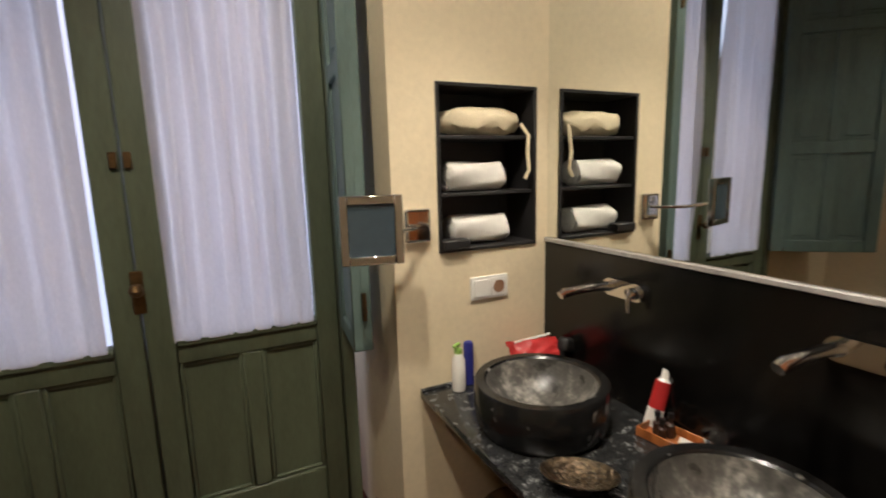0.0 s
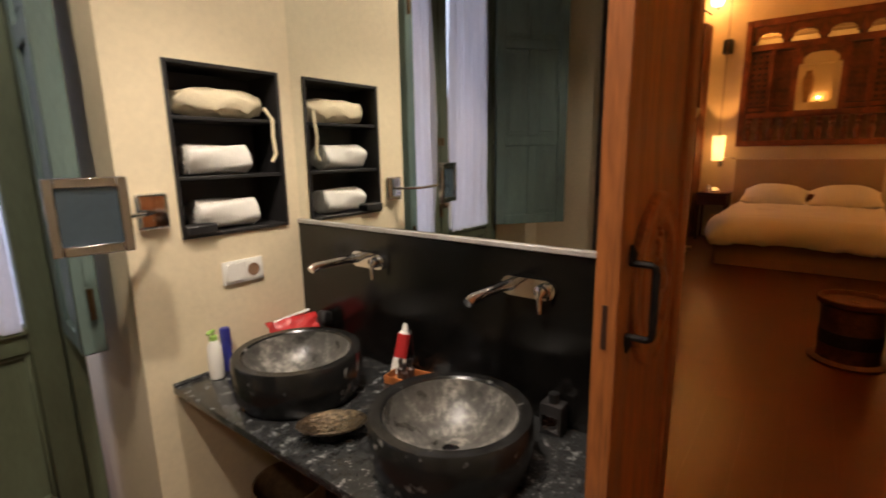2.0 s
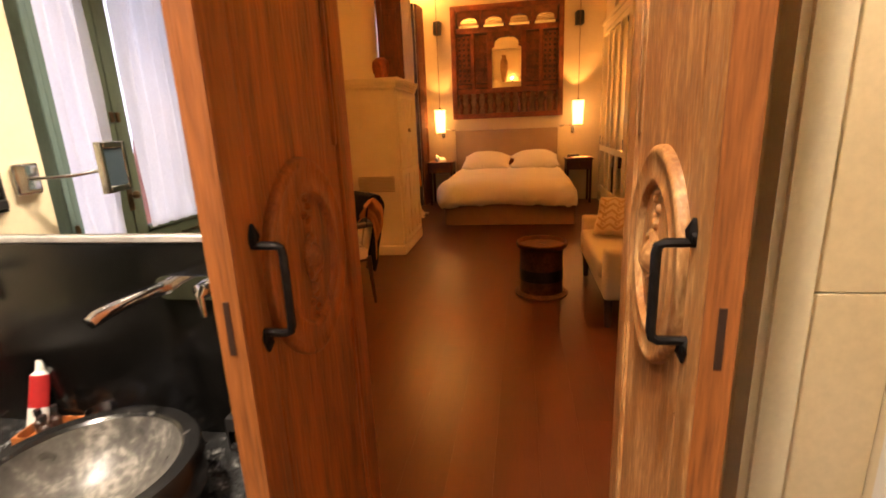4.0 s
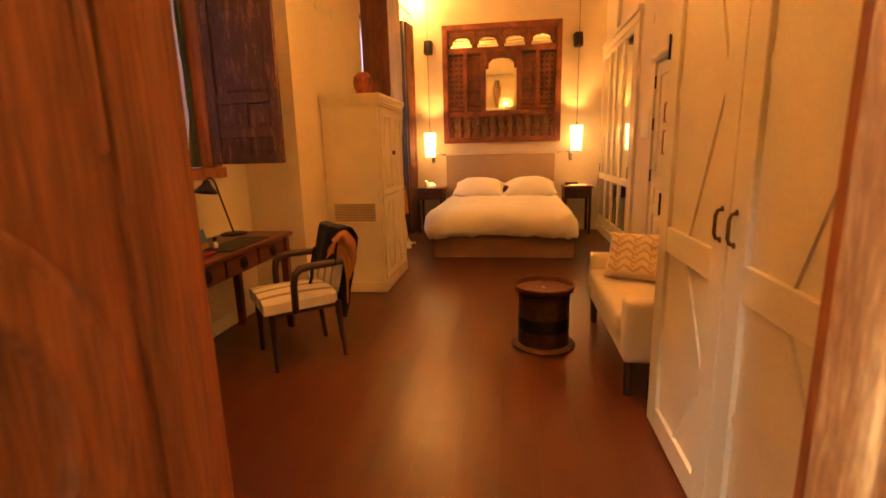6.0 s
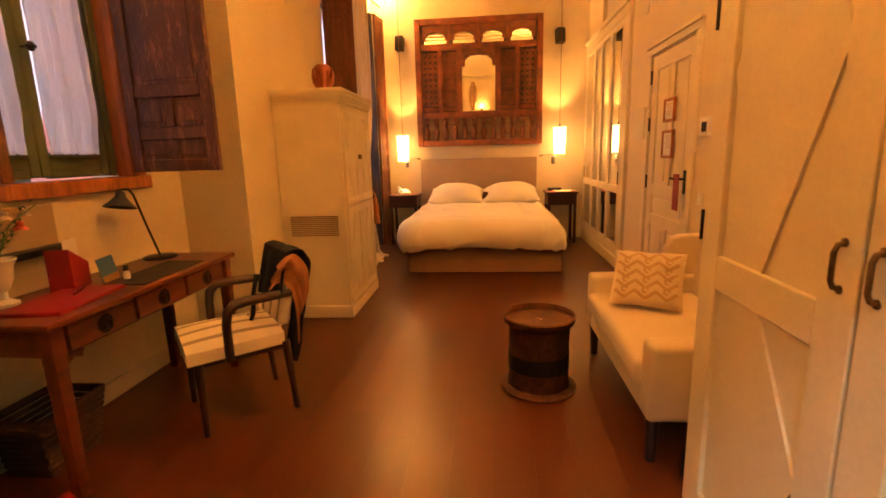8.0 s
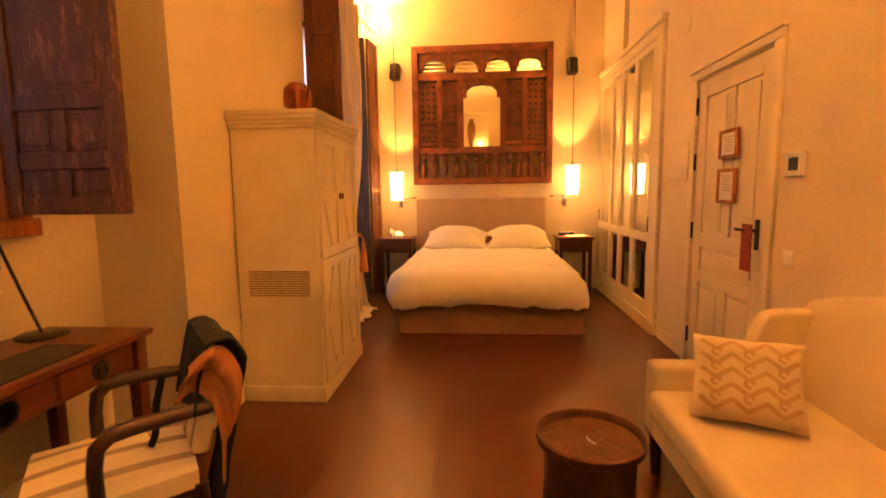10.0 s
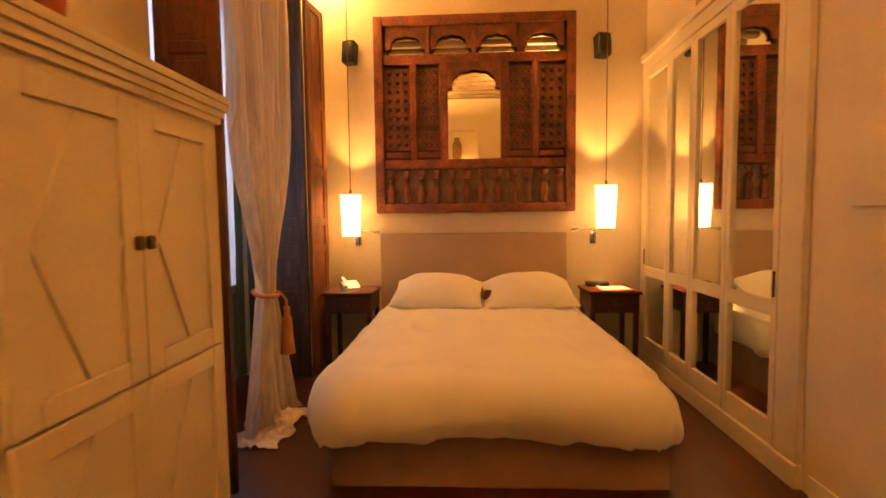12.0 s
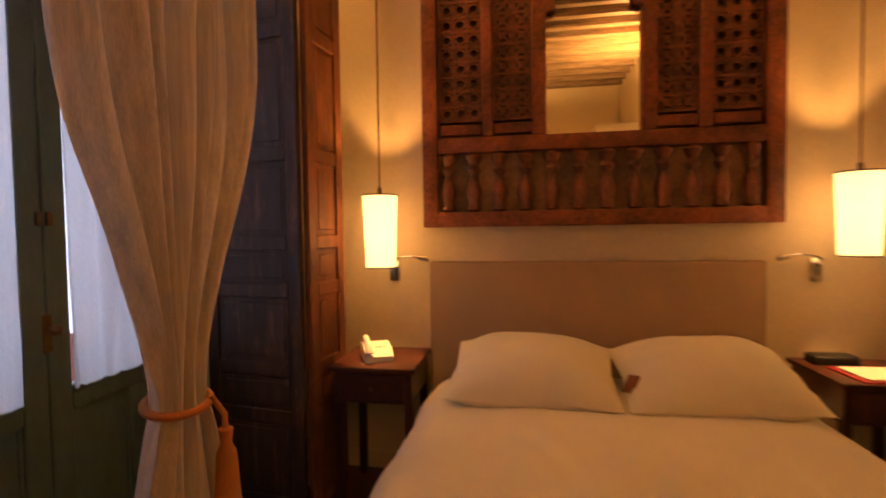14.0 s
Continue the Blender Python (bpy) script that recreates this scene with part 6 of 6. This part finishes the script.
for z, dx in ((1.172, 0.0), (1.358, -0.015)):
    tw2 = thing("towel_roll", pose(1.585 + dx, 1.60, z), "rolled white terry towel in the wall niche", "towel", "niche towels")
    tb = bmesh.new()
    rings = []
    for i in range(15):
        u = i / 14
        rings.append((-0.105 + 0.21 * u, 0.004 * noise.noise(Vector((u * 6, z, 0)))))
    b = bm_grid(lambda u, v: Vector((-0.105 + 0.21 * u, (0.062 + 0.006 * math.sin(3 * 2 * math.pi * v + u * 3)) * math.cos(2 * math.pi * v), 0.052 + (0.050 + 0.004 * math.sin(5 * v * 6.28 + u * 4)) * math.sin(2 * math.pi * v))), 16, 32)
    for e in (-0.105, 0.105):
        spiral = [(e, 0.055 * (1 - i / 40) * math.cos(i * 0.5), 0.052 + 0.046 * (1 - i / 40) * math.sin(i * 0.5)) for i in range(40)]
        bm_tube(spiral, 0.006, 6, bm=b)
        join(b, bm_cyl(0.05, 0.05, 0, 0.004, 20), pose(e * 0.97, 0, 0.052, 0, 90, 0))
    part("terry", b, M_TOWEL, tw2)
bag = thing("laundry_bag", pose(1.60, 1.60, 1.547), "folded ivory cotton laundry bag in the wall niche", "laundry bag")
part("cloth", bm_grid(lambda u, v: Vector((0.165 * math.cos(2 * math.pi * u) * math.sin(math.pi * v) ** 0.6, 0.075 * math.sin(2 * math.pi * u) * math.sin(math.pi * v) ** 0.6, 0.050 - 0.048 * math.cos(math.pi * v) + (0.020 * noise.noise(Vector((math.cos(6.28 * u) * 2.4, math.sin(6.28 * u) * 2.4, v * 4))) + 0.014 * noise.noise(Vector((math.cos(6.28 * u) * 6, math.sin(6.28 * u) * 6, v * 7)))) * math.sin(math.pi * v))), 48, 20), M_CANVAS, bag)
part("strap", bm_tube([(0.14, -0.06, 0.04), (0.155, -0.085, 0.0), (0.15, -0.088, -0.06), (0.158, -0.086, -0.12), (0.14, -0.086, -0.15)], 0.007, 6), M_CANVAS, bag, "hanging ivory strap")
br = thing("hair_clip", pose(1.46, 1.53, 1.172), "black box on the niche shelf", "box")
part("box", bm_box(-0.05, 0.05, -0.03, 0.03, 0, 0.03, 0.004, 1), M_PLASTIC, br)

so2 = thing("wall_socket", pose(1.592, 1.526, 1.022), "white double wall socket and switch", "socket")
part("frame", bm_box(-0.076, 0.076, -0.009, 0, -0.041, 0.041, 0.003, 2), M_WHITE, so2)
part("switch", bm_box(-0.066, -0.006, -0.013, -0.009, -0.031, 0.031, 0.003, 1), M_WHITE, so2)
part("outlet", bm_box(0.006, 0.066, -0.011, -0.009, -0.031, 0.031, 0.002, 1), M_WHITE, so2)
part("well", bm_lathe([(0.021, 0.0), (0.023, 0.002), (0.020, 0.003), (0.019, 0.0005), (0, 0.0005)], 24), M_SKIRT, so2, "recessed round outlet", at=pose(0.036, -0.011, 0, 90, 0, 0))

mm = thing("shaving_mirror", pose(1.32, 1.526, 1.26), "square chrome swivel shaving mirror on the wall", "shaving mirror")
part("wall_plate", bm_box(-0.045, 0.045, -0.022, 0, -0.055, 0.055, 0.012, 3), M_CHROME, mm)
part("arm", bm_tube([(0, -0.02, 0.0), (-0.03, -0.06, 0.0), (-0.10, -0.10, 0.0), (-0.175, -0.145, 0.01)], 0.007, 10), M_CHROME, mm)
hdm = pose(-0.205, -0.175, 0.02, 0, 0, -14)
fr = bmesh.new()
for r in ((-0.085, -0.062, -0.095, 0.095), (0.062, 0.085, -0.095, 0.095), (-0.062, 0.062, -0.095, -0.070), (-0.062, 0.062, 0.070, 0.095)):
    bm_box(r[0], r[1], -0.012, 0.012, r[2], r[3], 0.003, 1, bm=fr)
bm_box(-0.062, 0.062, 0.002, 0.012, -0.07, 0.07, bm=fr)
hdp = part("head", fr, M_CHROME, mm, at=hdm)
part("glass", bm_box(-0.062, 0.062, -0.006, 0.002, -0.07, 0.07), M_MATT, hdp, "dim mirror glass")
part("joint", bm_box(-0.02, 0.02, 0.012, 0.035, -0.03, 0.03, 0.006, 2), M_CHROME, hdp)

pb = thing("pump_bottle", pose(1.435, 1.47, 0.69), "white lotion bottle with a lime green pump", "bottle")
part("body", bm_lathe([(0, 0), (0.022, 0.002), (0.024, 0.02), (0.023, 0.11), (0.014, 0.13), (0.012, 0.135)], 24), M_WHITE, pb)
part("pump", bm_lathe([(0.013, 0.133), (0.013, 0.148), (0.004, 0.150), (0.004, 0.165), (0, 0.166)], 14), M_LIME, pb)
part("nozzle", bm_tube([(0.004, 0, 0.165), (-0.012, -0.006, 0.166), (-0.022, -0.010, 0.160)], 0.006, 8), M_LIME, pb)
bb2 = thing("blue_bottle", pose(1.488, 1.495, 0.69), "slim dark blue toiletry bottle", "bottle")
part("body", bm_lathe([(0, 0), (0.017, 0.002), (0.018, 0.10), (0.016, 0.105)], 20), M_BLUE, bb2)
part("cap", bm_lathe([(0.0175, 0.105), (0.0175, 0.148), (0.014, 0.155), (0, 0.157)], 20), M_BLUE, bb2)
rb = thing("toiletry_bag", pose(1.72, 1.42, 0.69, 0, 0, -12), "red toiletry bag with a clear front beside the basin", "toiletry bag")
part("bag", bm_pillow(0.20, 0.10, 0.07, 14, 4, seed=4), M_RED, rb, at=pose(0, 0, 0.10, 40, 0, 0))
part("stand", bm_box(-0.09, 0.09, -0.03, 0.04, 0, 0.08, 0.01, 2), M_RED, rb)
part("brush", bm_tube([(-0.08, 0.0, 0.14), (0.06, 0.01, 0.155)], 0.005, 8), M_WHITE, rb)
cupb = thing("hair_brush", pose(1.79, 1.36, 0.69, 0, 0, 20), "dark hair brush leaning by the mirror wall", "hair brush")
part("brush", bm_box(-0.05, 0.05, -0.02, 0.02, 0.10, 0.15, 0.015, 3), M_PLASTIC, cupb, at=pose(0, 0, 0, 0, 20, 0))
part("handle", bm_tube([(0.0, 0, 0.0), (0.0, 0, 0.12)], 0.010, 8), M_PLASTIC, cupb)
tt = thing("toothpaste_tube", pose(1.795, 0.985, 0.69, -14, 10, -60), "red and white toothpaste tube leaning on the splashback", "toothpaste")
part("tube", bm_grid(lambda u, v: Vector((0.022 * math.cos(6.2832 * u), (0.004 + 0.016 * v) * math.sin(6.2832 * u), 0.004 + 0.14 * v)), 24, 8), M_RED, tt)
part("label", bm_grid(lambda u, v: Vector((0.0225 * math.cos(6.2832 * u), (0.0045 + 0.016 * (0.05 + 0.4 * v)) * math.sin(6.2832 * u), 0.008 + 0.055 * v)), 24, 4), M_WHITE, tt, "white label")
part("cap", bm_lathe([(0.020, 0.144), (0.012, 0.152), (0.012, 0.178), (0, 0.180)], 16), M_WHITE, tt)
ty = thing("wooden_tray", pose(1.79, 0.90, 0.69, 0, 0, 8), "small wooden tray with toiletries on the counter", "tray")
b = bm_box(-0.04, 0.04, -0.085, 0.085, 0, 0.006)
for r in ((-0.045, -0.039, -0.09, 0.09), (0.039, 0.045, -0.09, 0.09), (-0.039, 0.039, -0.09, -0.084), (-0.039, 0.039, 0.084, 0.09)):
    bm_box(*r, 0, 0.028, 0.002, 1, bm=b)
part("tray", b, M_PINE, ty)
for k, (x, y, h) in enumerate(((1.785, 0.955, 0.052), (1.80, 0.925, 0.056), (1.775, 0.93, 0.045))):
    v = thing("miniature_bottle", pose(x, y, 0.696), "tiny dark brown toiletry bottle in the tray", "bottle", "tray bottles")
    part("glass", bm_lathe([(0, 0), (0.012, 0.001), (0.012, h * 0.65), (0.006, h * 0.75), (0.006, h)], 14), M_BLACKW, v)
    part("cap", bm_cyl(0.008, 0.008, h, h + 0.014, 12), M_BLACK, v)
sp2 = thing("soap_packet", pose(1.79, 0.86, 0.697, 14, 8, 30), "white paper packet in the tray", "soap")
part("packet", bm_box(-0.02, 0.02, -0.028, 0.028, 0.004, 0.016, 0.003, 1), M_PAPER, sp2)
for k, (x, y) in enumerate(((1.80, 0.79), (1.79, 0.72))):
    gl = thing("tumbler", pose(x, y, 0.69), "clear glass tumbler beside the tray", "glass", "tumblers")
    g = part("glass", bm_lathe([(0, 0.004), (0.024, 0.004), (0.030, 0.075), (0.033, 0.075), (0.027, 0.0), (0, 0.0)], 24), M_GLASS, gl)
di = thing("soap_dispenser", pose(1.80, 0.425, 0.69, 0, 0, 0), "black square bottle with a silver label", "bottle")
part("bottle", bm_box(-0.024, 0.024, -0.03, 0.03, 0, 0.085, 0.006, 2), M_PLASTIC, di)
part("cap", bm_cyl(0.014, 0.014, 0.085, 0.11, 16), M_BLACK, di)
part("label", bm_box(-0.0255, -0.0242, -0.022, 0.022, 0.012, 0.055), M_CHROME, di, "silver label")
ds = thing("soap_dish", pose(1.44, 0.885, 0.69, 0, 0, -42), "dark hammered metal shell soap dish on the counter", "soap dish")
part("dish", bm_grid(lambda u, v: Vector((0.092 * v * math.cos(6.2832 * u), 0.060 * v * math.sin(6.2832 * u), 0.014 + 0.026 * v * v + 0.0030 * math.sin(26 * v) * math.sin(9 * 6.2832 * u))), 72, 22, 0.003), M_SHELL, ds)
part("foot", bm_lathe([(0.03, 0), (0.026, 0.014)], 20), M_IRON, ds)
pcap = thing("paper_scrap", pose(1.60, 0.855, 0.69, 0, 0, 20), "scrap of white paper on the counter", "paper")
part("scrap", bm_pillow(0.03, 0.022, 0.012, 6), M_PAPER, pcap)
bn = thing("bathroom_bin", pose(1.56, 1.30, 0), "brown woven bin under the counter", "bin")
part("body", bm_lathe([(0, 0.0), (0.10, 0.0), (0.105, 0.01), (0.120, 0.15), (0.125, 0.30), (0.118, 0.30), (0.105, 0.03), (0, 0.02)], 32), M_BIN, bn)
for x, y in ((0.55, 0.50), (1.25, 0.80), (0.95, 0.0), (-0.15, 0.35)):
    rs = thing("recessed_spot", pose(x, y, H_BATH), "round recessed ceiling spot in the bathroom", "ceiling light", "bathroom spots")
    part("ring", bm_lathe([(0.036, -0.002), (0.05, -0.006), (0.052, 0.0)], 24), M_CHROME, rs)
    part("lens", bm_lathe([(0.030, -0.001), (0.034, -0.004), (0.036, -0.001)], 20), M_BULB, rs, "lit lamp glass")

# ---- floor boards ----
fl = structure("floor", boxes((-0.95, X_BACK, -1.75, 2.36, -0.12, -0.021)), M_BLACKW, "brown oak plank floor", "floor")
planks(fl, -0.95, X_BACK, -1.75, 2.16, 0.185, 1.9, 0.0, M_FLOOR)
